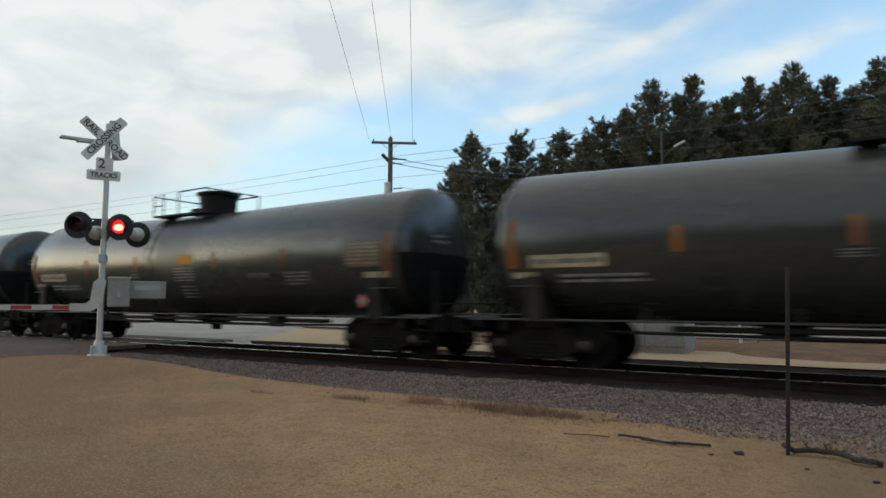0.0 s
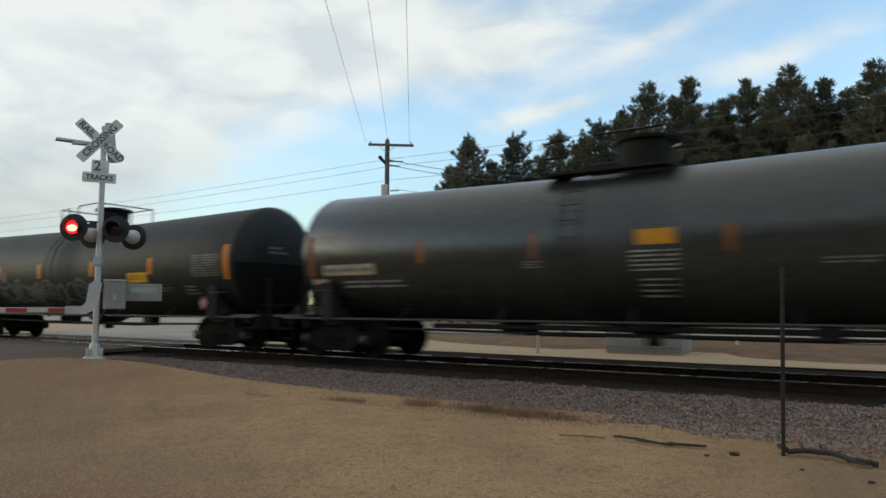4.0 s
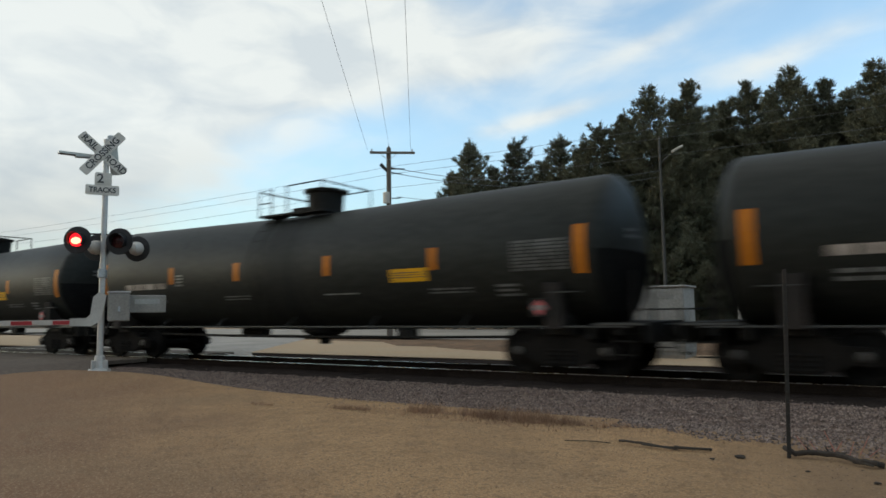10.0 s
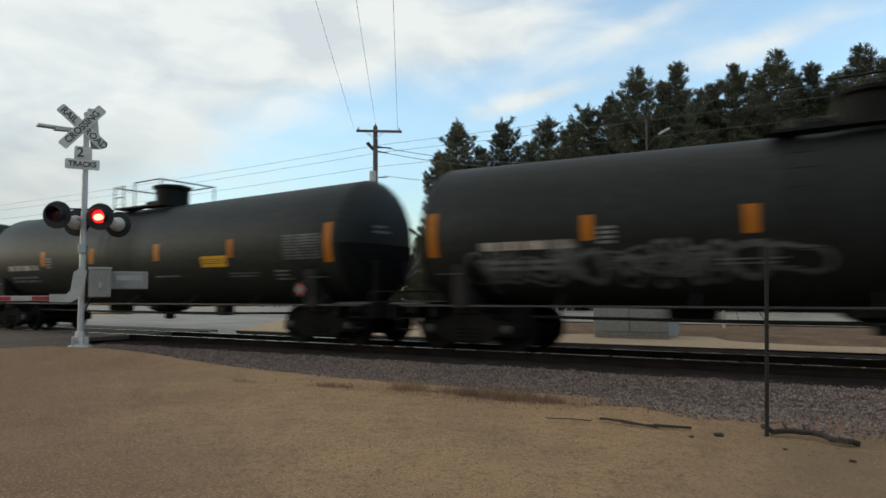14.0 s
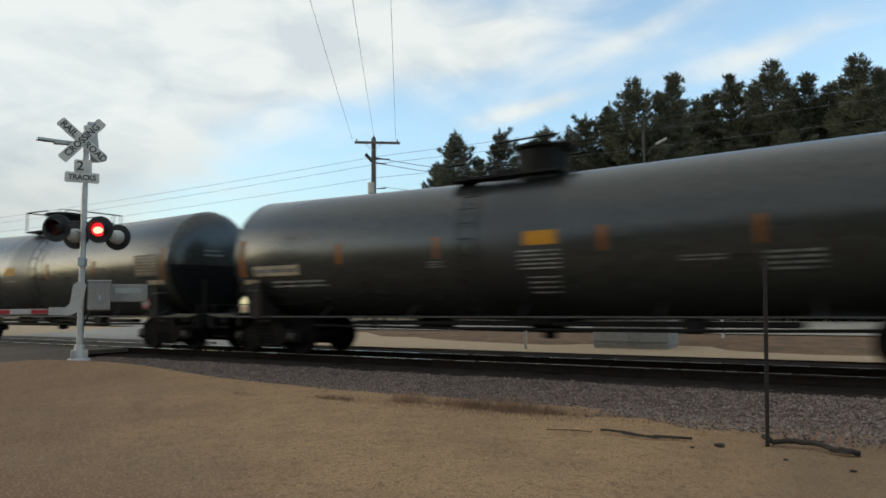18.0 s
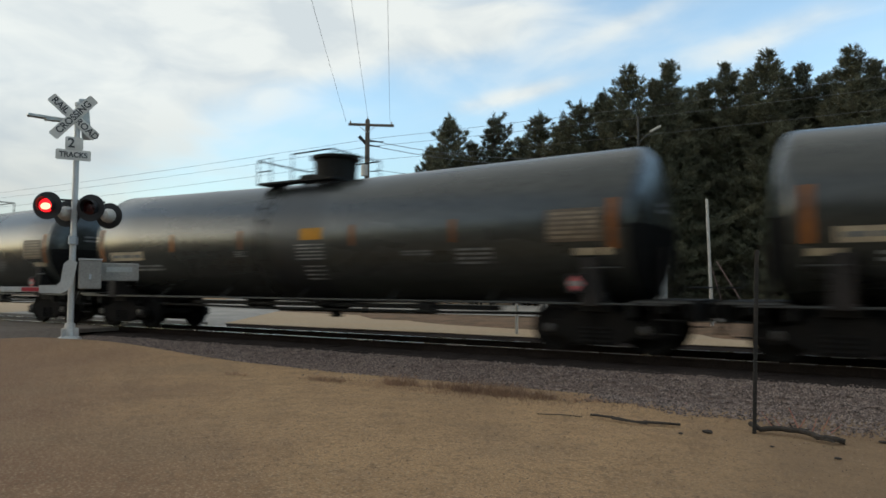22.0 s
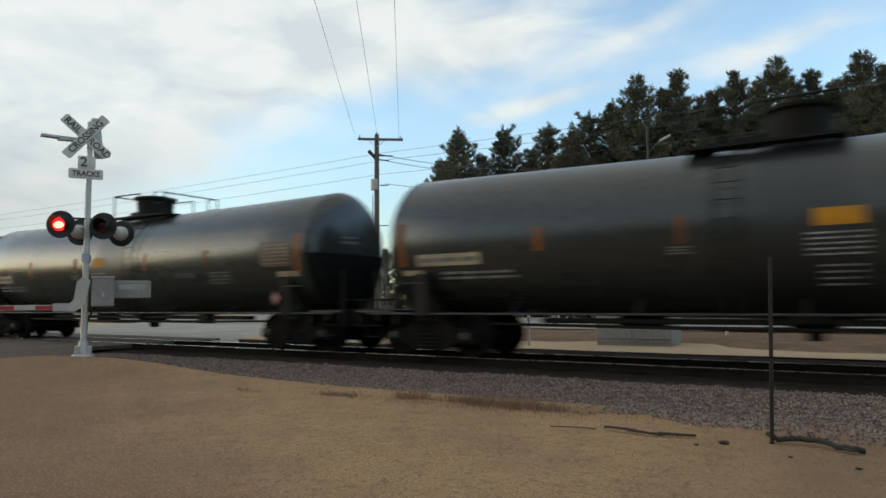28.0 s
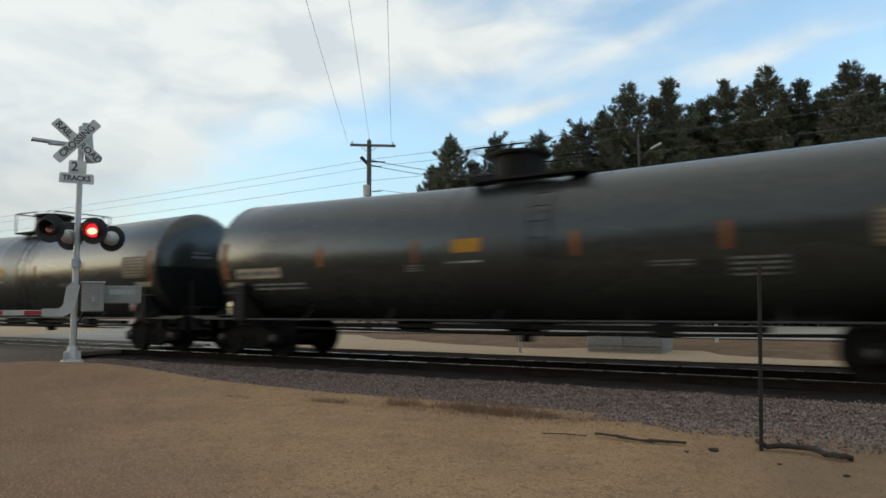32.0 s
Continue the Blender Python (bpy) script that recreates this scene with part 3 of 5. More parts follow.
def patch(bm, x0, x1, z0, z1, nz=4, lift=0.006, slant=0.0):
    """A thin plate or paint film that follows the shell."""
    rows = []
    for k in range(nz + 1):
        z = z0 + (z1 - z0) * k / nz
        d = slant * k / nz
        rows.append([bm.verts.new(on_tank(x0 + d, z, lift)), bm.verts.new(on_tank(x1 + d, z, lift))])
    for p, q in zip(rows, rows[1:]):
        bm.faces.new((p[0], p[1], q[1], q[0]))
    return bm


def shell_mesh(seam, deep):
    bm = B()
    seg, rows = 56, []
    xs = [(-seam - deep, 0.0)] + [(-seam - deep * math.cos(math.radians(a)), math.sin(math.radians(a)) ** 0.85) for a in (8, 16, 27, 40, 54, 68, 80)]
    xs += [(x, 1.0) for x in (-seam, -6, -4, -2, -0.4, 0.4, 2, 4, 6, seam)]
    xs += [(-x, k) for x, k in reversed(xs[:8])]
    for x, k in xs:
        if k < 1e-4:
            rows.append([bm.verts.new((x, 0, z_axis(x)))])
            continue
        rows.append([bm.verts.new((x, R_TANK * k * math.cos(2 * math.pi * i / seg), z_axis(x) + R_TANK * k * math.sin(2 * math.pi * i / seg))) for i in range(seg)])
    for p, q in zip(rows, rows[1:]):
        for i in range(seg):
            j = (i + 1) % seg
            vs = [p[i % len(p)], p[j % len(p)], q[j % len(q)], q[i % len(q)]]
            vs = [v for k, v in enumerate(vs) if v not in vs[:k]]
            bm.faces.new(vs)
    bmesh.ops.recalc_face_normals(bm, faces=bm.faces)
    return bm


def ring(bm, x, w, lift):
    seg = 48
    z = z_axis(x)
    a = [[bm.verts.new((x + dx, (R_TANK + l) * math.cos(2 * math.pi * i / seg), z + (R_TANK + l) * math.sin(2 * math.pi * i / seg))) for i in range(seg)]
         for dx, l in ((-w / 2, 0), (-w / 2, lift), (w / 2, lift), (w / 2, 0))]
    for p, q in zip(a, a[1:]):
        for i in range(seg):
            j = (i + 1) % seg
            bm.faces.new((p[i], p[j], q[j], q[i]))
    return bm


def lines(bm, x0, x1, z0, z1, n, gap=0.45, seed=0, broken=True):
    """Rows of unreadable stencilled writing as bars."""
    rnd = random.Random(seed)
    h = (z1 - z0) / n
    for i in range(n):
        x = x0
        while x < x1 - 0.05:
            w = min(rnd.uniform(0.25, 0.7) if broken else x1 - x0, x1 - x)
            patch(bm, x, x + w, z1 - h * (i + 1) + h * gap / 2, z1 - h * i - h * gap / 2, 2, 0.008)
            x += w + 0.07
    return bm


def truck_frame():
    """Cast side frame seen from the side, in the plane of x and z."""
    prof = [(-1.12, 0.52), (-1.12, 0.34), (-0.98, 0.30), (-0.72, 0.34), (-0.52, 0.24), (-0.36, 0.17), (0.36, 0.17), (0.52, 0.24), (0.72, 0.34), (0.98, 0.30), (1.12, 0.34), (1.12, 0.52),
            (0.90, 0.60), (0.62, 0.62), (0.42, 0.78), (-0.42, 0.78), (-0.62, 0.62), (-0.90, 0.60)]
    bm = B()
    f = bm.faces.new([bm.verts.new((x, -0.07, z)) for x, z in prof])
    r = bmesh.ops.extrude_face_region(bm, geom=[f])
    bmesh.ops.translate(bm, verts=[v for v in r["geom"] if isinstance(v, bmesh.types.BMVert)], vec=(0, 0.14, 0))
    bmesh.ops.recalc_face_normals(bm, faces=bm.faces)
    return bm


TC = 7.05
AXLES = (-TC - 0.89, -TC + 0.89, TC - 0.89, TC + 0.89)


def head_shield(seam, deep, s):
    """Thick plate over the lower half of a tank head, with a level top edge."""
    bm, top, rows = B(), 2.34, []
    zc, rings = z_axis(8), 9
    for lift in (0.02, 0.05):
        grid = []
        for k in range(rings):
            z = top - (R_TANK + 0.02 - (zc - top) * -1 - 0.10) * k / (rings - 1)
            half = math.sqrt(max(0.02, (R_TANK * 0.985) ** 2 - (z - zc) ** 2))
            row = []
            for i in range(13):
                y = half * (-1 + 2 * i / 12)
                r2 = (((z - zc) ** 2 + y * y) / R_TANK ** 2) ** 1.18
                row.append(bm.verts.new((s * (seam + deep * math.sqrt(max(0, 1 - r2)) + lift), y, z)))
            grid.append(row)
        rows.append(grid)
    for g in rows:
        for p, q in zip(g, g[1:]):
            for i in range(12):
                bm.faces.new((p[i], p[i + 1], q[i + 1], q[i]))
    a, b = rows
    edge = [(0, i) for i in range(13)] + [(k, 12) for k in range(1, rings)] + [(rings - 1, i) for i in range(11, -1, -1)] + [(k, 0) for k in range(rings - 2, -1, -1)]
    for (k, i), (l, j) in zip(edge, edge[1:]):
        bm.faces.new((a[k][i], a[l][j], b[l][j], b[k][i]))
    bmesh.ops.recalc_face_normals(bm, faces=bm.faces)
    return bm


def bolster_web(x, y):
    """Upright web that carries the shell on the bolster, with a flange along its outer edge."""
    bm = B()
    prof = [(0.70, 0.88), (1.42, 0.88), (1.42, 1.72), (1.37, 1.78), (1.22, 1.46), (1.00, 1.20), (0.70, 1.02)]
    for dx in (-0.13, 0.13):
        f = bm.faces.new([bm.verts.new((x + dx - 0.012, y * py, pz)) for py, pz in prof])
        r = bmesh.ops.extrude_face_region(bm, geom=[f])
        bmesh.ops.translate(bm, verts=[v for v in r["geom"] if isinstance(v, bmesh.types.BMVert)], vec=(0.024, 0, 0))
    box(bm, x, y * 1.432, 1.31, 0.34, 0.02, 0.86, bevel=0.006)
    bmesh.ops.recalc_face_normals(bm, faces=bm.faces)
    return bm


def writing(bm, material, car, label=""):
    return tagged(part("stencil", bm, material, car, label), kind="stuff")


def build_car(kind):
    gloss = kind != "matt"
    paint = "tank_gloss" if gloss else "tank_matt"
    car = thing("tank_car", "black railway tank car with orange stripes rolling on the track" if not gloss else "dark grey-green glossy railway tank car with dull orange stripes",
                "tank car", group="cars of the tank train")
    seam, deep = (7.66, 0.42) if gloss else (7.80, 0.46)
    part("tank", shell_mesh(seam, deep), paint, car, "dark painted cylindrical shell with rounded ends", smooth=True)
    for x in (-seam + 0.02, -4.0, 0.0, 4.0, seam - 0.02):
        part("weld_band", ring(B(), x, 0.05, 0.004), paint, car)
    # stripes
    stripes = (-7.64, -4.35, -1.66, 1.45, 4.41, 7.64) if not gloss else (-7.48, -4.36, -1.78, 1.70, 4.25, 7.48)
    for i, x in enumerate(stripes):
        tall = i in (0, 5)
        wd = (0.085 if tall else 0.062) if gloss else (0.092 if tall else 0.088)
        z0, z1 = (1.90, 2.80) if tall else (2.10, 2.56)
        part("reflective_stripe", patch(B(), x - wd, x + wd, z0, z1, 5), "stripe_worn" if gloss else "stripe_orange", car, "orange reflective stripe")
    # writing
    if not gloss:
        part("warning_plate", patch(B(), 3.30, 4.25, 1.88, 2.16, 3, 0.004), "placard_yellow", car, "yellow rectangular notice")
        writing(lines(B(), 3.36, 4.19, 1.95, 2.10, 3, 0.6, 2), "letter_black", car)
        writing(lines(B(), -6.55, -4.65, 1.95, 2.18, 1, 0.3, 3), "stencil_warm", car, "white stencilled reporting marks")
        writing(lines(B(), -6.45, -4.75, 1.58, 1.82, 2, 0.45, 4), "stencil_grey", car)
        writing(lines(B(), -4.16, -3.86, 2.02, 2.36, 4, 0.4, 5), "stencil_grey", car)
        writing(lines(B(), -2.2, -1.2, 1.60, 1.74, 2, 0.6, 6), "stencil_grey", car)
        part("stencil_line", patch(B(), 1.3, 2.3, 1.66, 1.69, 1, 0.008), "stencil_white", car)
        writing(lines(B(), 4.25, 5.25, 1.60, 1.74, 2, 0.5, 7), "stencil_grey", car)
        writing(lines(B(), 6.25, 7.42, 1.98, 2.58, 9, 0.30, 8), "stencil_faint", car, "block of grey stencilled data")
        writing(lines(B(), 5.85, 6.35, 1.50, 1.78, 3, 0.5, 9), "stencil_grey", car)
    else:
        part("stencil_plate", patch(B(), -7.10, -5.62, 1.90, 2.14, 3, 0.004), "stencil_cream", car, "cream reporting mark panel")
        writing(lines(B(), -7.02, -5.70, 1.96, 2.08, 1, 0.3, 3), "stencil_grey", car)
        writing(lines(B(), -6.55, -4.85, 1.60, 1.80, 2, 0.5, 4), "stencil_white", car)
        writing(lines(B(), -7.5, -7.0, 1.70, 1.84, 1, 0.2, 5), "stencil_cream", car)
        yx = 0.15 if kind == "gloss" else -0.92
        part("warning_plate", patch(B(), yx + 0.03, yx + 0.68, 2.27, 2.54, 3, 0.004), "placard_dull", car, "faded yellow notice")
        if kind == "gloss":
            writing(lines(lines(B(), yx - 0.08, yx + 0.72, 1.80, 2.20, 5, 0.62, 6), yx + 0.08, yx + 0.66, 1.34, 1.72, 4, 0.66, 16), "stencil_white", car, "block of white stencilled data")
        else:
            part("stencil_line", patch(B(), yx - 0.1, yx + 0.7, 2.06, 2.10, 1, 0.008), "stencil_white", car)
        writing(lines(B(), -2.0, -1.60, 1.92, 2.07, 3, 0.5, 7), "stencil_grey", car)
        writing(lines(B(), 3.0, 3.7, 1.85, 1.98, 2, 0.5, 8), "stencil_grey", car)
        writing(lines(B(), 4.3, 5.1, 1.65, 2.0, 4, 0.5, 9), "stencil_grey", car)
        part("data_panel", patch(B(), 6.25, 7.30, 2.04, 2.64, 4, 0.004), "data_panel", car, "dull brown data panel")
        writing(lines(B(), 6.3, 7.25, 2.08, 2.60, 6, 0.45, 10), "stencil_dim", car, "cream stencilled data block")
        writing(lines(B(), 6.75, 7.45, 1.78, 1.94, 1, 0.2, 11), "stencil_cream", car)
    # marks on the leading head
    bm = B()
    for k, z in enumerate((2.75, 2.63)):
        x0 = seam + deep * math.sqrt(max(0, 1 - ((z - z_axis(8)) / R_TANK) ** 2 - 0.05)) + 0.02
        box(bm, x0 - 0.012, -0.25, z, 0.012, 0.62, 0.06)
    part("head_stencil", bm, "stencil_grey", car)
    # brake wheel and bracket on the end frames
    bw = lathe(B(), [(-0.02, 0.24), (0.0, 0.27), (0.02, 0.24), (0.0, 0.21), (-0.02, 0.24)], 16, pose(-8.62, 0.7, 1.45, 0, 90, 0))
    part("brake_wheel", bw, "steel_black", car)
    part("brake_stand", box(B(), -8.66, 0.7, 1.2, 0.06, 0.10, 0.5, bevel=0.01), "steel_black", car)
    # hazard placard on its bracket
    d = part("placard_holder", box(B(), 6.80, -1.460, 1.28, 0.36, 0.03, 0.36, bevel=0.008), "steel_black", car)
    bm = box(B(), 0, 0, 0, 0.215, 0.012, 0.215)
    bm.transform(pose(6.80, -1.485, 1.28, 0, 45, 0))
    part("hazard_placard", bm, "placard_red", d, "red diamond hazard placard")
    part("placard_band", box(B(), 6.80, -1.496, 1.28, 0.22, 0.008, 0.09), "stencil_white", d, "white band across the placard")
    # top fittings
    xl, xm, xr, zl, zr, xd = (-1.78, -0.62, 0.65, 4.40, 4.47, -0.03) if gloss else (-1.42, -0.42, 0.80, 4.45, 4.53, 0.05)
    rd = 0.50 if gloss else 0.44
    if kind == "gloss_plain":
        # fittings turned end for end
        xl, xm, xr, bay = 2 * xd - xl, 2 * xd - xm, 2 * xd - xr, -0.45
    else:
        bay = 0.45
    dome = part("dome", lathe(B(), [(3.70, rd), (4.36, rd + 0.05), (4.40, rd + 0.13), (4.46, rd + 0.14), (4.50, rd - 0.02), (4.52, 0)], 28, Matrix.Translation((xd, 0, 0))), "steel_black", car, "valve housing on top of the shell", smooth=False)
    part("lid_hinge", box(B(), xd + 0.62, 0, 4.38, 0.16, 0.26, 0.08, bevel=0.02), "steel_black", dome)
    part("vent_box", box(B(), xd - 0.85, 0.1, 3.98, 0.55, 0.5, 0.22, bevel=0.03), "steel_black", car)
    bm = B()
    for y in (-0.78, 0.78):
        box(bm, (xl + xr) / 2, y, 3.79, abs(xr - xl) + 0.08, 0.34, 0.05)
    box(bm, xl + bay / 2, 0, 3.79, 0.45, 1.3, 0.05)
    box(bm, xr - 0.05, 0, 3.79, 0.18, 1.3, 0.05)
    part("platform", bm, "steel_black", car, "steel walkway grating round the housing")
    for s in (-1, 1):
        y = 0.95 * s
        bm = B()
        bent(bm, [(xl, y, 3.78), (xl, y, zl), (xl + bay, y, zl + 0.03), (xl + bay, y, 3.78)], 0.020)
        bent(bm, [(xl, y, (zl + 3.8) / 2), (xl + bay, y, (zl + 3.8) / 2)], 0.016)
        part("handrail", bm, "steel_black", car, "tubular safety rail")
        bm = B()
        bent(bm, [(xm, y, 3.78), (xm, y, zr - 0.02), (xr, y, zr), (xr, y, 3.78)], 0.022)
        part("handrail", bm, "steel_black", car, "tubular safety rail")
        if s > 0:
            continue
        lx = xl + (1.6 if gloss else 1.1) * bay
        bm = B()
        for dx in (-0.2, 0.2):
            pts = [(lx + dx, s * (R_TANK + 0.10) * math.cos(math.radians(a)), Z_TANK + 0.02 + (R_TANK + 0.10) * math.sin(math.radians(a))) for a in (62, 45, 28, 10, -8, -28)]
            bent(bm, pts + [(lx + dx, s * 1.36, 0.92)], 0.012, 5)
        lad = tagged(part("ladder", bm, "steel_black", car, "curved steel ladder up the shell"), kind="stuff")
        rung0 = None
        for k in range(9):
            a = math.radians(62 - 11.5 * k)
            m = pose(lx, s * (R_TANK + 0.10) * math.cos(a), Z_TANK + 0.02 + (R_TANK + 0.10) * math.sin(a))
            if rung0 is None:
                rung0 = part("rung", tube(B(), (-0.2, 0, 0), (0.2, 0, 0), 0.010, None, 5), "steel_black", lad)
                rung0.matrix_basis = m
            else:
                shared("rung", rung0, lad, m)
    for x, z in ((xl, zl - 0.01), (xr, zr - 0.01)):
        part("end_rail", tube(B(), (x, -0.95, z), (x, 0.95, z), 0.020, None, 6), "steel_black", car)
    # underside
    part("bottom_valve", lathe(B(), [(0.92, 0.62), (0.76, 0.58), (0.66, 0.34), (0.62, 0.15), (0.46, 0.15), (0.44, 0.0)], 18, Matrix.Translation((0.05, 0, 0))), "steel_black", car, "outlet valve below the belly")
    for s in (-1, 1):
        bm = B()
        tube(bm, (-8.5, 1.36 * s, 0.92), (8.5, 1.36 * s, 0.92), 0.022, None, 6)
        for x in (-7.2, -5, -2.6, 0, 2.6, 5, 7.2):
            tube(bm, (x, 1.36 * s, 0.92), (x, 1.02 * s, 1.16), 0.016, None, 5)
        part("side_rail", bm, "rail_grey", car, "thin bright grab rail along the side")
    if gloss:
        part("belly_channel", box(B(), 0, -0.35, 0.77, 9.5, 0.30, 0.10, bevel=0.02), "steel_black", car, "dark steel channel under the shell")
    bm = B()
    bent(bm, [(-7.2, -0.75, 0.72), (-1.4, -0.75, 0.66), (2.6, -0.70, 0.66), (7.2, -0.75, 0.72)], 0.03)
    part("brake_pipe", bm, "steel_black", car)
    part("air_reservoir", tube(B(), (-3.4, 0.35, 0.76), (-2.5, 0.35, 0.76), 0.16, None, 14), "steel_black", car)
    part("brake_valve", box(B(), 3.0, -0.42, 0.74, 0.45, 0.32, 0.26, bevel=0.03), "steel_black", car)
    part("brake_rod", tube(B(), (-4.6, -0.15, 0.66), (4.6, -0.15, 0.66), 0.02, None, 5), "steel_black", car)
    frame0, spring0, wheelset0, wheel0, cap0 = None, None, None, None, None
    for s in (-1, 1):
        bm = B()
        box(bm, s * 7.55, 0, 0.78, 2.7, 0.42, 0.34, bevel=0.02)
        box(bm, s * TC, 0, 0.86, 0.55, 2.35, 0.20, bevel=0.02)
        part("stub_sill", bm, "steel_black", car, "steel end underframe")
        bm = B()
        box(bm, s * 8.30, 0, 0.97, 0.95, 2.75, 0.05)
        box(bm, s * 8.76, 0, 0.81, 0.05, 2.75, 0.36)
        part("end_platform", bm, "steel_black", car, "end walkway")
        part("platform_edge", box(B(), s * 8.30, -1.385, 0.965, 0.95, 0.012, 0.04), "rail_grey", car)
        sh = part("head_shield", head_shield(seam, deep, s), "shield_black", car, "dark half-height head shield plate")
        for y in (-0.62, 0.62):
            part("shield_post", box(B(), s * (seam + deep + 0.07), y, 1.46, 0.06, 0.09, 0.98, bevel=0.01), "frame_grey", sh)
        # sill box, draft gear and walkway brackets behind the coupler
        bm = B()
        box(bm, s * 8.05, 0, 0.80, 1.35, 0.62, 0.30, bevel=0.02)
        for y in (-1, 1):
            box(bm, s * 8.30, y * 0.85, 0.86, 0.10, 1.0, 0.18, bevel=0.01)
            box(bm, s * 7.75, y * 0.95, 0.82, 0.10, 0.8, 0.26, bevel=0.01)
        part("draft_sill", bm, "steel_black", car, "steel draft sill and walkway brackets")
        bm = B()
        bent(bm, [(s * 6.95, -1.32, 1.56), (s * 6.95, -1.44, 1.56), (s * 7.55, -1.44, 1.56), (s * 7.55, -1.32, 1.56)], 0.014, 5)
        part("grab_iron", bm, "rail_grey", car, "grab iron on the side of the shell")
        bm = B()
        bent(bm, [(s * 8.72, -1.3, 0.98), (s * 8.72, -1.3, 1.22), (s * 8.72, 1.3, 1.22), (s * 8.72, 1.3, 0.98)], 0.018)
        part("end_rail", bm, "steel_black", car)
        bm = B()
        box(bm, s * 8.92, 0, 0.80, 0.40, 0.20, 0.20, bevel=0.04)
        box(bm, s * 9.03, 0.07, 0.80, 0.24, 0.22, 0.28, bevel=0.05)
        part("coupler", bm, "truck_grime", car, "cast steel knuckle coupler")
        part("air_hose", bent(B(), [(s * 8.8, 0.35, 0.72), (s * 8.95, 0.33, 0.42), (s * 9.04, 0.2, 0.36)], 0.025), "steel_black", car)
        for y in (-1, 1):
            bm = B()
            # upright gusset that carries the shell over the truck
            box(bm, s * TC, y * 0.80, 0.96, 0.40, 0.08, 0.26, bevel=0.01)
            part("saddle_plate", bm, "steel_black", car)
            part("bolster_web", bolster_web(s * TC, y), "frame_grey", car, "grimy bolster web up to the shell")
            bm = B()
            bent(bm, [(s * 8.15, y * 1.36, 0.95), (s * 8.15, y * 1.36, 0.42)], 0.016, 5)
            bent(bm, [(s * 8.55, y * 1.36, 0.95), (s * 8.55, y * 1.36, 0.42)], 0.016, 5)
            for z in (0.42, 0.66):
                tube(bm, (s * 8.15, y * 1.36, z), (s * 8.55, y * 1.36, z), 0.016, None, 5)
            part("step", bm, "steel_black", car, "corner step irons")
            fr = part("truck_side_frame", truck_frame(), "truck_grime", car, "cast steel truck side frame") if frame0 is None else shared("truck_side_frame", frame0, car, Matrix())
            frame0 = frame0 or fr
            fr.matrix_basis = pose(s * TC, y * 1.03, 0)
            for dx in (-0.16, 0.16):
                sp = part("spring", lathe(B(), [(0.19, 0.09), (0.23, 0.11), (0.27, 0.09), (0.31, 0.11), (0.35, 0.09), (0.39, 0.11), (0.43, 0.09), (0.47, 0.11), (0.50, 0.09)], 10), "truck_grime", fr) if spring0 is None else shared("spring", spring0, fr, Matrix())
                spring0 = spring0 or sp
                sp.matrix_basis = pose(dx, -0.06 * y - 0.0, 0) @ Matrix.Translation((0, y * 0.10, 0))
        # dark panels added to block the light between the wheels
        for dy in (-0.58, 0.58):
            part("wheel_gap_block", box(B(), s * TC, dy, 0.47, 2.35, 0.08, 0.56, bevel=0.03), "truck_grime", car)
        part("truck_bolster", box(B(), s * TC, 0, 0.60, 0.42, 2.2, 0.24, bevel=0.03), "truck_grime", car)
    axles = []
    for x in AXLES:
        ws = part("wheelset", lathe(B(), [(-1.12, 0), (-1.12, 0.10), (-0.98, 0.10), (-0.96, 0.08), (0.96, 0.08), (0.98, 0.10), (1.12, 0.10), (1.12, 0)], 14, pose(0, 0, 0, 90, 0, 0)), "truck_grime", car, "axle with bearing caps") if wheelset0 is None else shared("wheelset", wheelset0, car, Matrix())
        wheelset0 = wheelset0 or ws
        ws.matrix_basis = pose(x, 0, 0.455)
        for y in (-1, 1):
            cap = part("bearing_cap", lathe(B(), [(1.12, 0.085), (1.15, 0.085), (1.165, 0.045), (1.165, 0.0)], 10, pose(0, 0, 0, 90, 0, 0)), "cap_steel", ws, "worn grey bearing end cap") if cap0 is None else shared("bearing_cap", cap0, ws, Matrix())
            cap0 = cap0 or cap
            cap.matrix_basis = pose(0, 0, 0, 0, 0, 0 if y < 0 else 180)
            if wheel0 is None:
                wh = part("wheel", lathe(B(), [(-0.065, 0), (-0.065, 0.13), (-0.03, 0.15), (-0.02, 0.33), (-0.06, 0.37), (-0.07, 0.445), (0.03, 0.455), (0.05, 0.475), (0.068, 0.475), (0.07, 0.37), (0.03, 0.33), (0.02, 0.15), (0.065, 0.13), (0.065, 0)], 28, pose(0, 0, 0, -90, 0, 0)), "wheel_steel", ws, "dark cast wheel")
                wheel0 = wh
            else:
                wh = shared("wheel", wheel0, ws, Matrix())
            wh.matrix_basis = pose(0, y * 0.76, 0, 0, 0, 0 if y < 0 else 180)
        axles.append(ws)
    return car


GLOSS2 = {-6, 9, 18, 19, 20, 21, 22, 23, 24}
MATT = set(range(-4, 8)) | {10}
PITCH_MATT, PITCH_GLOSS, SPEED = 18.10, 17.97, 16.68


def car_kind(n):
    return "matt" if n in MATT else ("gloss_plain" if n in GLOSS2 else "gloss")


def car_pitch(n):
    return PITCH_MATT if n in MATT or n in (8, 9) else PITCH_GLOSS


# place of every car's middle at 9 s
place = {0: -10.62}
for n in range(1, 25):
    place[n] = place[n - 1] - (car_pitch(n) + car_pitch(n - 1)) / 2
for n in range(-1, -11, -1):
    place[n] = place[n + 1] + (car_pitch(n) + car_pitch(n + 1)) / 2

for n in place:
    place[n] += -0.06 if n in MATT else (0.02 if n < 0 else -0.13)

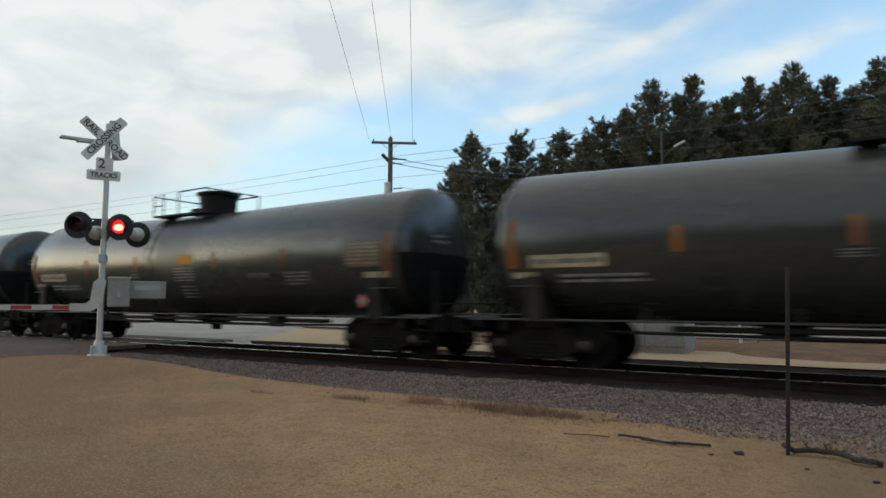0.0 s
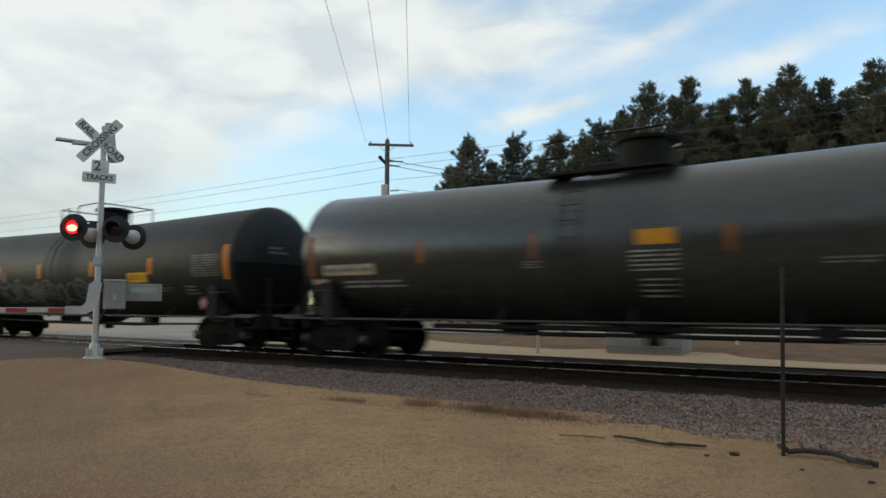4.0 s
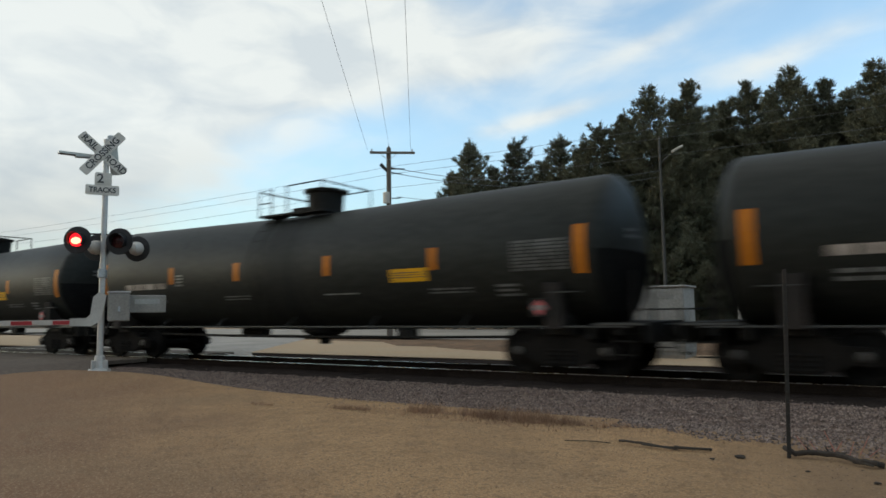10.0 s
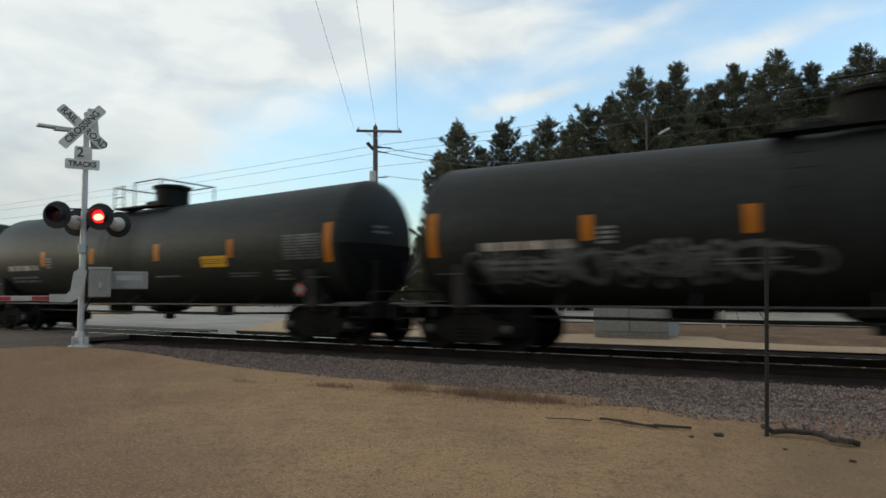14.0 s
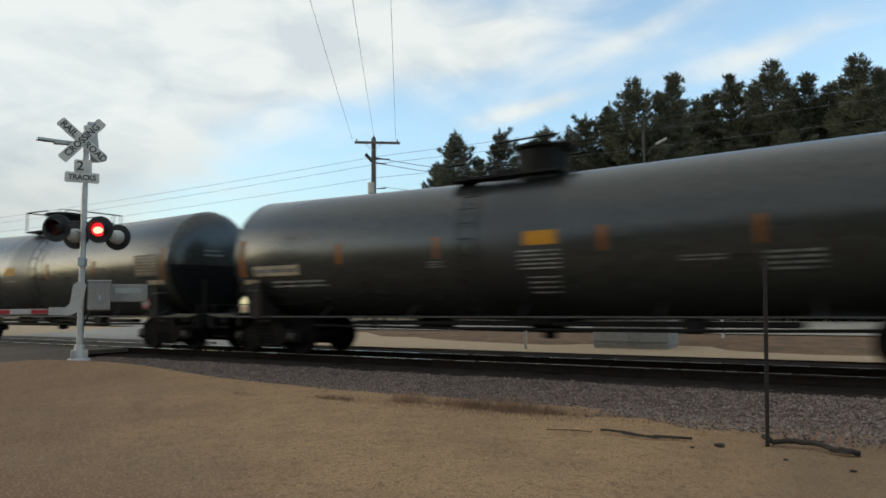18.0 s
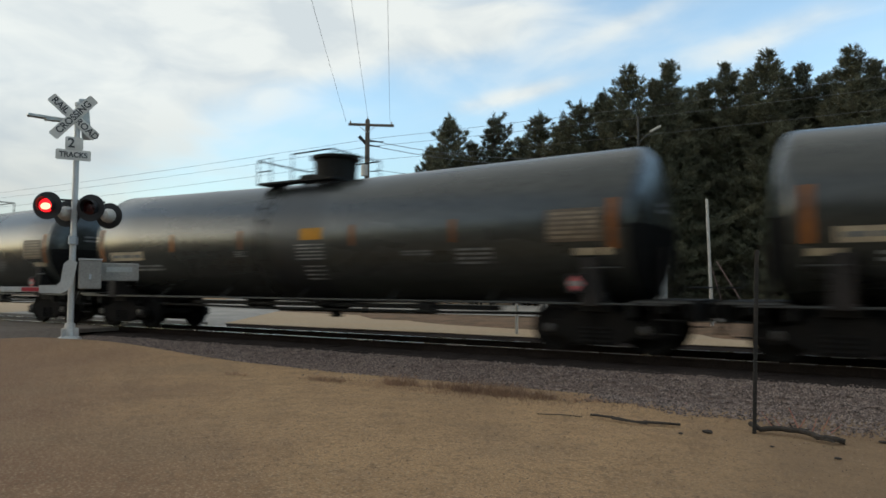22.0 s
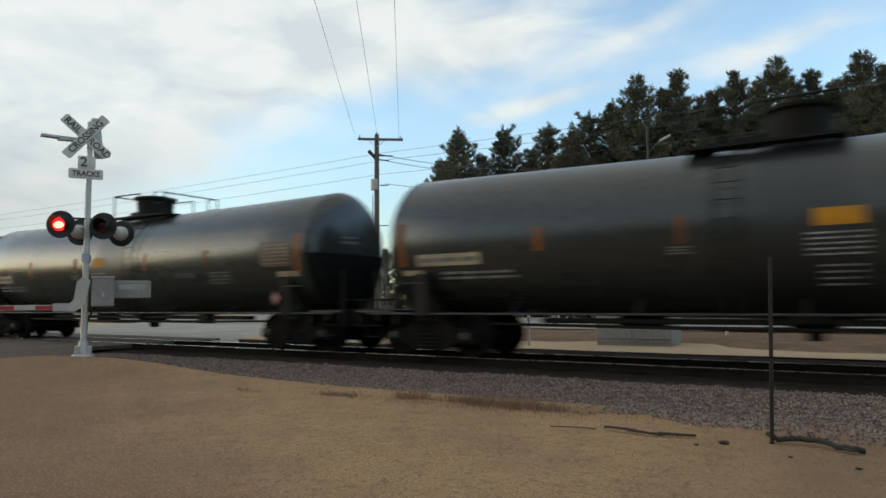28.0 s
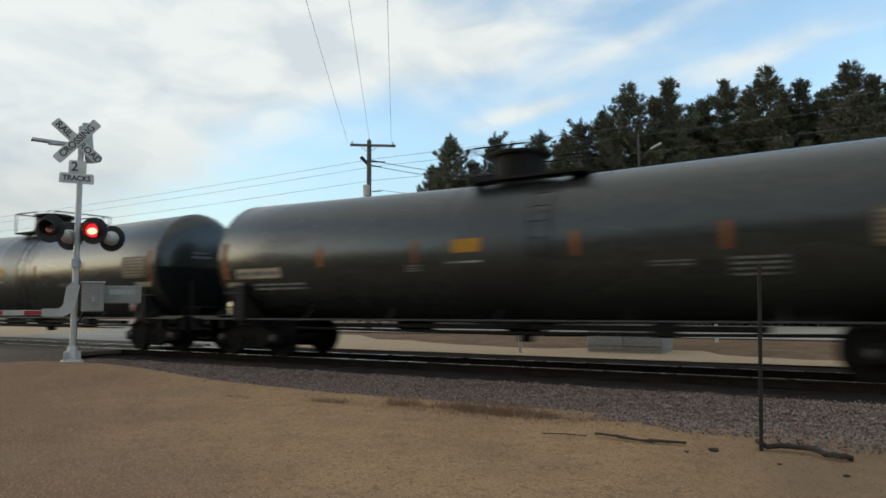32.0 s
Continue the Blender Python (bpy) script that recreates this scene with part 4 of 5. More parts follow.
cars, protos = {}, {}
for n in range(-10, 25):
    k = car_kind(n)
    if k not in protos:
        protos[k] = cars[n] = build_car(k)
    else:
        cars[n] = copy_thing(protos[k], Matrix())


def tag_strokes(bm, x0, x1, z0, z1, seed):
    """Fat rounded letter outlines sprayed on the shell."""
    rnd = random.Random(seed)
    x = x0
    while x < x1 - 0.3:
        w = rnd.uniform(0.45, 0.8)
        cx, cz, n = x + w / 2, (z0 + z1) / 2 + rnd.uniform(-0.08, 0.08), 14
        ph, k1, k2 = rnd.uniform(0, 6), rnd.uniform(0.12, 0.5), rnd.choice((2, 3, 4))
        for ring_k in ((1.0, 0.45), (0.9,), (1.05, 0.6, 0.3))[rnd.randrange(3)]:
            pts = []
            for i in range(n + 1):
                a = 2 * math.pi * i / n
                r = ring_k * (1 + k1 * math.sin(k2 * a + ph))
                pts.append((cx + 0.52 * w * r * math.cos(a), cz + 0.5 * (z1 - z0) * r * math.sin(a)))
            t = rnd.uniform(0.04, 0.12)
            for (ax, az), (bx, bz) in zip(pts, pts[1:]):
                nx, nz = -(bz - az), bx - ax
                l = math.hypot(nx, nz) or 1
                nx, nz = nx / l * t / 2, nz / l * t / 2
                bm.faces.new([bm.verts.new(on_tank(px, pz, 0.007)) for px, pz in ((ax - nx, az - nz), (bx - nx, bz - nz), (bx + nx, bz + nz), (ax + nx, az + nz))])
        x += w * rnd.uniform(0.75, 0.95)
    return bm


for n, x0, x1, z0, z1 in ((-4, -4.6, 1.5, 1.35, 1.95), (-3, 2.2, 5.6, 1.45, 2.05), (-2, -4.4, -0.7, 1.45, 1.92), (-2, 2.5, 4.5, 1.42, 1.85), (4, -7.0, -0.6, 1.35, 1.95), (19, 2.2, 3.9, 1.45, 1.8)):
    tagged(part("graffiti", tag_strokes(B(), x0, x1, z0, z1, 40 + n), "graffiti", cars[n], "pale grey sprayed lettering shapes"), kind="stuff")
for n in (-3, 3):
    part("paint_patch", patch(B(), 0.95, 1.65, 1.15, 1.48, 3, 0.009, -0.12), "stripe_orange", cars[n], "slanting orange paint patch")

# ---- crossing signal ----
def letters(name, text, size, material, parent, m, squeeze=1.0):
    cu = bpy.data.curves.new("writing", "FONT")
    cu.offset = 0.005
    cu.body, cu.size, cu.extrude, cu.align_x, cu.align_y = text, size, 0.002, "CENTER", "CENTER"
    tmp = new("writing", cu)
    me = bpy.data.meshes.new_from_object(tmp.evaluated_get(bpy.context.evaluated_depsgraph_get()))
    bpy.data.objects.remove(tmp)
    bpy.data.curves.remove(cu)
    me.materials.clear()
    me.materials.append(M[material])
    o = new(name, me)
    o.parent = parent
    o.matrix_basis = m @ Matrix.Diagonal((squeeze, 1, 1, 1))
    return o


def rounded_plate(w, h, d, bevel=0.02):
    bm = box(B(), 0, 0, 0, w, d, h)
    es = [e for e in bm.edges if abs(e.verts[0].co.y - e.verts[1].co.y) > d * 0.5]
    bmesh.ops.bevel(bm, geom=es, offset=bevel, segments=3, affect="EDGES")
    return bm


def crossbuck(parent, m, lettered):
    bl = part("crossbuck_blade", rounded_plate(1.24, 0.225, 0.012), "sign_white", parent, "white crossbuck blade with black words")
    bl.matrix_basis = m @ pose(0, -0.012, 0, 0, -46, 0)
    b2 = shared("crossbuck_blade", bl, parent, m @ pose(0, 0.004, 0, 0, 46, 0))
    b2["label"] = "white crossbuck blade with black words"
    if lettered:
        letters("word", "CROSSING", 0.205, "letter_black", bl, pose(0, -0.010, 0, 90, 0, 0), 0.98)
        letters("word", "RAIL", 0.205, "letter_black", b2, pose(-0.36, -0.010, 0, 90, 0, 0), 0.98)
        letters("word", "ROAD", 0.205, "letter_black", b2, pose(0.37, -0.010, 0, 90, 0, 0), 0.98)


lamp_cores = []


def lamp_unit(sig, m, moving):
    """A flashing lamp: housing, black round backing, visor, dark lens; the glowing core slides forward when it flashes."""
    u = part("backing_disc", lathe(B(), [(-0.012, 0), (-0.012, 0.295), (-0.004, 0.305), (0.004, 0.305), (0.012, 0.295), (0.012, 0.0)], 36, pose(0, 0, 0, 90, 0, 0)), "lamp_black", sig, "round black backing disc")
    u.matrix_basis = m
    part("housing", lathe(B(), [(0.0, 0.17), (-0.10, 0.16), (-0.26, 0.10), (-0.30, 0.0)], 24, pose(0, 0, 0, 90, 0, 0)), "white_paint", u, "pale lamp housing")
    bm = B()
    seg = 22
    rows = []
    for k in range(seg + 1):
        a = math.radians(-40 + 260 * k / seg)
        l = 0.16 + 0.10 * max(0, math.sin(a))
        rows.append([bm.verts.new((r * math.cos(a), y, r * math.sin(a))) for r, y in ((0.175, -0.012), (0.170, -l), (0.163, -l), (0.167, -0.012))])
    for p, q in zip(rows, rows[1:]):
        for i in range(4):
            bm.faces.new((p[i], p[(i + 1) % 4], q[(i + 1) % 4], q[i]))
    part("visor", bm, "lamp_black", u, "black visor hood")
    part("lens", lathe(B(), [(0.02, 0.0), (0.02, 0.155), (0.035, 0.15), (0.050, 0.08), (0.055, 0.0)], 28, pose(0, 0, 0, 90, 0, 0)), "lens_dark", u, "dark red lens")
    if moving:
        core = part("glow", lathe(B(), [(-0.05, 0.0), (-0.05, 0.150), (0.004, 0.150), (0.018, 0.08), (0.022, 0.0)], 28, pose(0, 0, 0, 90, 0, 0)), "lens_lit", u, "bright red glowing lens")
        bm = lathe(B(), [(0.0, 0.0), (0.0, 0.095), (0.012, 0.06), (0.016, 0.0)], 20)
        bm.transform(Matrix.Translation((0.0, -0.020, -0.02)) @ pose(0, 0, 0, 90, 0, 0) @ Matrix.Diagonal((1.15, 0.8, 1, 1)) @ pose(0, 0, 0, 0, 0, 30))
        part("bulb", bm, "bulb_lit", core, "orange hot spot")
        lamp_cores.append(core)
    return u


def build_signal():
    # local -y faces the viewer's side of the road
    s = thing("crossing_signal", "white level crossing signal with crossbuck, red flashers and gate", "crossing signal", pose(SIG[0], SIG[1], SIG[2], 0, 0, 60))
    part("mast", lathe(B(), [(0.05, 0.068), (5.28, 0.062), (5.30, 0.07), (5.36, 0.07), (5.40, 0.0)], 20), "silver_paint", s, "silver painted tubular mast")
    bm = B()
    lathe(bm, [(-0.25, 0.0), (-0.25, 0.24), (0.02, 0.24), (0.05, 0.22), (0.08, 0.13), (0.34, 0.105), (0.36, 0.07)], 16)
    for a in (45, 135, 225, 315):
        bm2 = box(bm, 0.15, 0, 0.14, 0.16, 0.03, 0.2, pose(0, 0, 0, 0, 0, a))
    part("base", bm, "silver_paint", s, "flared cast base")
    for a in (0, 90, 180, 270):
        part("anchor_bolt", tube(B(), (0.19, 0, 0.04), (0.19, 0, 0.12), 0.018, None, 6), "galvanized", s).matrix_basis = pose(0, 0, 0, 0, 0, a + 45)
    crossbuck(s, pose(-0.08, -0.10, 5.0, 0, -4, 0), True)
    # the rear crossbuck, seen nearly on edge
    rear = part("rear_blade", rounded_plate(0.86, 0.05, 0.20, 0.01), "sign_back", s, "rear crossbuck blade on edge")
    rear.matrix_basis = pose(-0.56, 0.12, 4.97, 0, 0, 12)
    part("rear_blade", rounded_plate(0.50, 0.035, 0.18, 0.01), "sign_back", s, "rear crossbuck blade on edge").matrix_basis = pose(-0.40, 0.12, 4.93, 0, -3, 12)
    part("rear_blade", rounded_plate(0.20, 0.95, 0.012), "sign_back", s, "back of the rear crossbuck blade").matrix_basis = pose(0.15, 0.10, 5.02, 0, -6, 10)
    part("sign_bracket", box(B(), 0, -0.02, 4.98, 0.10, 0.14, 0.30, bevel=0.01), "galvanized", s)
    p = part("count_plate", rounded_plate(0.36, 0.30, 0.012), "sign_white", s, "white plate with the track count")
    p.matrix_basis = pose(-0.05, -0.095, 4.40)
    letters("number", "2", 0.30, "letter_black", p, pose(-0.06, -0.010, 0, 90, 0, 0))
    p = part("tracks_plate", rounded_plate(0.70, 0.235, 0.012), "sign_white", s, "white plate reading tracks")
    p.matrix_basis = pose(-0.06, -0.09, 4.14)
    letters("word", "TRACKS", 0.165, "letter_black", p, pose(0, -0.010, 0, 90, 0, 0), 0.92)
    part("cross_arm", tube(B(), (-0.62, -0.02, 3.12), (0.62, -0.02, 3.12), 0.022, None, 8), "lamp_black", s)
    part("cross_arm", box(B(), 0, 0.02, 2.92, 0.95, 0.05, 0.05, bevel=0.01), "silver_paint", s)
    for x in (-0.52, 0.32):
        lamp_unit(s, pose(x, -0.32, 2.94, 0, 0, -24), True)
    for x in (-0.14, 0.72):
        lamp_unit(s, pose(x, 0.22, 2.83, 0, 0, 152), False)
    part("junction_collar", lathe(B(), [(2.12, 0.066), (2.13, 0.10), (2.30, 0.10), (2.31, 0.066)], 14), "galvanized", s, "pale clamp collar")
    part("junction_box", box(B(), -0.02, -0.09, 2.22, 0.15, 0.08, 0.2, bevel=0.01), "galvanized", s)
    # gate machine, arm and counterweight
    gm = part("gate_machine", box(B(), 0.36, 0.05, 1.45, 0.46, 0.50, 0.66, bevel=0.025), "machine_grey", s, "pale gate machine housing")
    part("machine_lid", box(B(), 0.36, 0.05, 1.79, 0.49, 0.53, 0.03, bevel=0.008), "silver_paint", gm)
    part("latch", box(B(), 0.36, -0.21, 1.40, 0.05, 0.02, 0.12, bevel=0.005), "galvanized", gm)
    part("counterweight", box(B(), 0.98, 0.32, 1.52, 0.84, 0.05, 0.42, bevel=0.02), "machine_grey", s, "flat pale counterweight panel")
    part("warning_label", box(B(), 0.98, 0.293, 1.58, 0.55, 0.004, 0.12), "sign_back", s)
    bm = B()
    prof = [(0.10, 1.72), (-0.06, 1.78), (-0.17, 1.68), (-0.22, 1.28), (-0.30, 1.20), (-0.62, 1.20), (-0.62, 1.03), (-0.20, 1.02), (-0.06, 1.10), (0.03, 1.30)]
    f = bm.faces.new([bm.verts.new((x, -0.20, z)) for x, z in prof])
    r = bmesh.ops.extrude_face_region(bm, geom=[f])
    bmesh.ops.translate(bm, verts=[v for v in r["geom"] if isinstance(v, bmesh.types.BMVert)], vec=(0, 0.05, 0))
    bmesh.ops.recalc_face_normals(bm, faces=bm.faces)
    part("arm_bracket", bm, "white_paint", s, "curved white gate arm bracket")
    # the lowered arm lies across the road
    arm = part("gate_arm", box(B(), -3.6, 0, 0, 7.2, 0.035, 0.115, bevel=0.006), "white_paint", s, "white gate arm with red bands")
    arm.matrix_basis = pose(-0.45, -0.16, 1.11, 0, 0, -8)
    for i in range(9):
        part("red_band", box(B(), -0.30 - 0.80 * i, -0.0205, 0, 0.40, 0.004, 0.088), "red_tape", arm, "red reflective band")
    part("conduit", bent(B(), [(0.04, 0.08, 0.3), (0.06, 0.10, 0.8), (0.20, 0.10, 1.12)], 0.022), "steel_black", s)
    return s


signal = build_signal()

# ---- poles and wires ----
def wire(name, pts, r, sag, label):
    line = []
    for a, b in zip(pts, pts[1:]):
        a, b = Vector(a), Vector(b)
        line += [a.lerp(b, i / 14) - Vector((0, 0, sag * 4 * (i / 14) * (1 - i / 14))) for i in range(15)][1 if line else 0:]
    bm = bent(B(), line, r, 5)
    return tagged(part(name, bm, "wire"), label, "wire")


def build_pole():
    p = thing("utility_pole", "weathered wooden utility pole with one crossarm", "utility pole", pose(-21.85, 28.61, -0.1))
    part("shaft", lathe(B(), [(-0.4, 0.17), (0, 0.165), (10.28, 0.125), (10.36, 0.09), (10.38, 0)], 14), "pole_wood", p, "tapered wooden shaft")
    arm = part("crossarm", box(B(), 0, -0.16, 10.02, 2.45, 0.10, 0.13, bevel=0.01), "pole_wood", p, "wooden crossarm")
    arm.matrix_basis = pose(0, 0, 0, 0, 1.2, 33)
    for s in (-1, 1):
        part("brace", tube(B(), (s * 0.45, -0.14, 9.97), (s * 0.04, -0.16, 9.62), 0.018, None, 6), "galvanized", p).matrix_basis = pose(0, 0, 0, 0, 0, 33)
    for x in (-1.12, 1.08):
        part("insulator", lathe(B(), [(10.08, 0.03), (10.12, 0.045), (10.16, 0.03), (10.20, 0.045), (10.24, 0.0)], 10, Matrix.Translation((x, -0.16, 0))), "insulator", arm)
    part("insulator", lathe(B(), [(10.36, 0.03), (10.40, 0.05), (10.44, 0.03), (10.50, 0.0)], 10), "insulator", p)
    part("cutout_arm", tube(B(), (0, 0, 8.95), (-0.36, -0.25, 9.42), 0.085, 0.10, 8), "lamp_black", p, "dark slanting lamp bracket")
    part("side_arm", tube(B(), (0, 0, 9.15), (0.85, 0.3, 9.10), 0.03, None, 6), "lamp_black", p)
    t = part("transformer", lathe(B(), [(7.0, 0.0), (7.0, 0.19), (7.55, 0.19), (7.60, 0.16), (7.62, 0)], 14, Matrix.Translation((-0.02, -0.20, 0.25))), "white_paint", p, "pale cylindrical canister")
    part("side_bracket", box(B(), 0.38, 0.15, 7.55, 0.5, 0.05, 0.05, pose(0, 0, 0, 0, 0, 20)), "lamp_black", p)
    part("side_bracket", box(B(), 0.38, 0.15, 5.35, 0.5, 0.05, 0.05, pose(0, 0, 0, 0, 0, 20)), "lamp_black", p)
    part("conduit", tube(B(), (-0.16, -0.15, 5.3), (-0.16, -0.15, 7.0), 0.03, None, 6), "galvanized", p)
    return p


build_pole()
for a, b in (((-22.84, 27.99, 10.15), (-1.95, -1.6, 10.2)), ((-21.85, 28.61, 10.40), (-0.89, -1.0, 10.45)), ((-20.85, 29.28, 10.05), (0.02, -0.4, 10.15))):
    wire("power_wire", [a, tuple(Vector(a).lerp(Vector(b), 1.9))], 0.007, 0.25, "thin overhead power wire high above the track")
for dy, z, sag in ((0.0, 9.25, 0.30), (0.25, 8.90, 0.35), (-0.1, 8.05, 0.35)):
    wire("line_wire", [(-150, 28.9 + dy, z), (-85, 28.9 + dy, z), (-21.85, 28.9 + dy, z), (25, 28.9 + dy, z + 0.1)], 0.009, sag, "dark wire strung along the railway")
for za, zb in ((9.12, 9.7), (8.85, 9.3)):
    wire("service_wire", [(-21.75, 28.6, za), (-10.6, 41.1, zb)], 0.017, 0.75, "dark service cable from the pole to the street lamp")
    wire("cable_sleeve", [(-21.75, 28.6, za), (-21.35, 29.05, za - 0.06)], 0.04, 0.01, "thick dark sleeve where the cable leaves the pole")
wire("service_wire", [(-21.4, 28.75, 7.50), (-12.3, 29.85, 6.60)], 0.014, 0.25, "dark service cable between two poles")


def build_short_pole():
    p = thing("service_pole", "grey weathered wooden pole with a white cable guard", "utility pole", pose(-12.25, 29.9, -0.1))
    part("shaft", lathe(B(), [(-0.4, 0.17), (0, 0.165), (7.58, 0.12), (7.62, 0)], 14), "pole_pale", p, "grey wooden shaft")
    part("cable_guard", box(B(), 0.20, -0.08, 3.15, 0.09, 0.07, 6.2, bevel=0.01), "white_paint", p, "white plastic cable guard")
    part("guard_cap", lathe(B(), [(6.25, 0.06), (6.35, 0.08), (6.45, 0.0)], 10, Matrix.Translation((0.20, -0.08, 0))), "white_paint", p)
    part("guy_wire", tube(B(), (0.35, 0, 0.1), (1.5, 0.3, 1.9), 0.02, None, 6), "galvanized", p)


build_short_pole()


def build_street_lamp():
    p = thing("street_lamp", "slim pale street lamp standing before the pines", "street lamp", pose(-10.6, 41.2, -0.1))
    part("shaft", lathe(B(), [(0, 0.12), (11.9, 0.07), (11.95, 0)], 10), "lamp_post_grey", p)
    part("arm", bent(B(), [(0, 0, 10.2), (0.35, 0.15, 10.6), (0.75, 0.35, 10.95)], 0.04), "lamp_post_grey", p)
    part("lamp_head", box(B(), 0, 0, 0, 0.75, 0.26, 0.14, bevel=0.04), "white_paint", p, "pale lamp head").matrix_basis = pose(0.95, 0.4, 11.1, 0, -28, 25)


build_street_lamp()

# ---- things behind the track ----
def build_cabinet():
    c = thing("relay_cabinet", "galvanized grey two-door relay cabinet on a concrete plinth", "cabinet", pose(-5.52, 19.85, -0.14))
    part("plinth", box(B(), 0, 0, 0.04, 2.10, 1.28, 0.14, bevel=0.02), "concrete", c, "concrete plinth")
    part("body", box(B(), 0, 0, 1.03, 2.15, 1.30, 1.90, bevel=0.015), "cabinet_grey", c)
    part("roof", box(B(), 0, 0, 2.00, 2.28, 1.42, 0.06, bevel=0.02), "cabinet_grey", c)
    for x in (-0.535, 0.535):
        d = part("door", box(B(), x, -0.662, 1.06, 1.02, 0.024, 1.74, bevel=0.008), "cabinet_grey", c)
        part("handle", box(B(), x + (0.40 if x < 0 else -0.40), -0.687, 1.10, 0.04, 0.03, 0.2, bevel=0.008), "galvanized", d)
        part("vent", box(B(), x, -0.677, 1.74, 0.4, 0.008, 0.14), "sign_back", d)


build_cabinet()


def build_stake():
    p = thing("marker_pole", "thin white leaning pole with a thin grey guy rod", "pole", pose(-3.72, 23.7, -0.05, 0, -1.5, 0))
    part("shaft", lathe(B(), [(-0.2, 0.055), (4.25, 0.045), (4.27, 0)], 10), "white_paint", p)
    part("collar", lathe(B(), [(0.75, 0.05), (0.77, 0.075), (0.9, 0.075), (0.92, 0.05)], 10), "galvanized", p)
    part("guy_rod", tube(B(), (0.22, 0, 2.15), (1.35, 0.1, 0.0), 0.017, None, 6), "guy_red", p, "thin reddish guy rod")
    part("guy_rod", tube(B(), (0.05, 0, 2.0), (0.50, 0.1, 0.0), 0.012, None, 6), "guy_red", p, "thin reddish guy rod")


build_stake()
mp = thing("marker_post", "short white marker post beside the gravel lane", "post", pose(-8.2, 18.0, -0.14))
part("stem", lathe(B(), [(-0.2, 0.045), (0.92, 0.045), (0.96, 0.03), (0.97, 0)], 10), "white_paint", mp)
part("band", lathe(B(), [(0.70, 0.046), (0.70, 0.049), (0.80, 0.049), (0.80, 0.046)], 10), "sign_back", mp)


def build_vehicle():
    v = thing("utility_vehicle", "white sport utility vehicle driving on the far road", "car", pose(0, 41.5, -0.06))
    prof = [(-2.35, 0.42), (-2.42, 0.62), (-2.38, 0.98), (-1.45, 1.12), (-0.72, 1.72), (-0.5, 1.80), (2.15, 1.82), (2.38, 1.15), (2.45, 0.95), (2.45, 0.45)]
    bm = B()
    f = bm.faces.new([bm.verts.new((x, -0.9, z)) for x, z in prof])
    r = bmesh.ops.extrude_face_region(bm, geom=[f])
    bmesh.ops.translate(bm, verts=[q for q in r["geom"] if isinstance(q, bmesh.types.BMVert)], vec=(0, 1.8, 0))
    for q in bm.verts:
        if q.co.z > 1.3:
            q.co.y *= 0.84
    bmesh.ops.recalc_face_normals(bm, faces=bm.faces)
    bmesh.ops.bevel(bm, geom=bm.edges[:], offset=0.06, segments=2, affect="EDGES")
    body = part("body", bm, "car_white", v, "white painted body")
    for x0, x1 in ((-1.02, -0.12), (0.0, 0.95), (1.08, 2.0)):
        bm = B()
        f = bm.faces.new([bm.verts.new(p) for p in ((x0 - (0.22 if x0 < -1 else 0), -0.915, 1.16), (x1, -0.915, 1.16), (x1, -0.795, 1.66), (x0 + (0.22 if x0 < -1 else 0), -0.795, 1.66))])
        r = bmesh.ops.extrude_face_region(bm, geom=[f])
        bmesh.ops.translate(bm, verts=[q for q in r["geom"] if isinstance(q, bmesh.types.BMVert)], vec=(0, 0.03, 0))
        part("window", bm, "car_glass", body, "dark side window")
    w0 = None
    for x in (-1.5, 1.5):
        for y in (-0.82, 0.82):
            if w0 is None:
                w = w0 = part("wheel", lathe(B(), [(-0.11, 0), (-0.11, 0.22), (-0.12, 0.34), (-0.08, 0.37), (0.08, 0.37), (0.12, 0.34), (0.11, 0)], 22, pose(0, 0, 0, 90, 0, 0)), "lamp_black", v, "black tyre")
            else:
                w = shared("wheel", w0, v, Matrix())
            w.matrix_basis = pose(x, y, 0.37)
            part("hub", lathe(B(), [(-0.13, 0), (-0.13, 0.2), (0.13, 0.2), (0.13, 0)], 14, pose(0, 0, 0, 90, 0, 0)), "silver_paint", w)
    part("headlamp", box(B(), -2.36, -0.68, 0.84, 0.10, 0.32, 0.16, bevel=0.02), "insulator", v)
    part("tail_lamp", box(B(), 2.42, -0.78, 1.02, 0.08, 0.18, 0.34, bevel=0.02), "red_tape", v)
    part("roof_rack", bent(B(), [(-0.2, -0.62, 1.86), (1.9, -0.62, 1.88)], 0.025), "lamp_black", v)
    return v


vehicle = build_vehicle()

# ---- near ground things ----
def build_post():
    p = thing("fence_post", "dark rusty steel post driven into the sand", "post", pose(-0.75, 7.18, -0.2, 1.0, 1.5, 30))
    bm = B()
    box(bm, 0, 0, 0.77, 0.038, 0.007, 2.02, bevel=0.002)
    box(bm, 0, 0.02, 0.77, 0.007, 0.04, 2.02)
    part("stem", bm, "post_steel", p, "rusty T-section steel stem")
    for i in range(14):
        part("stud", box(B(), 0, -0.008, 0.30 + 0.105 * i, 0.022, 0.012, 0.022), "post_steel", p)


build_post()


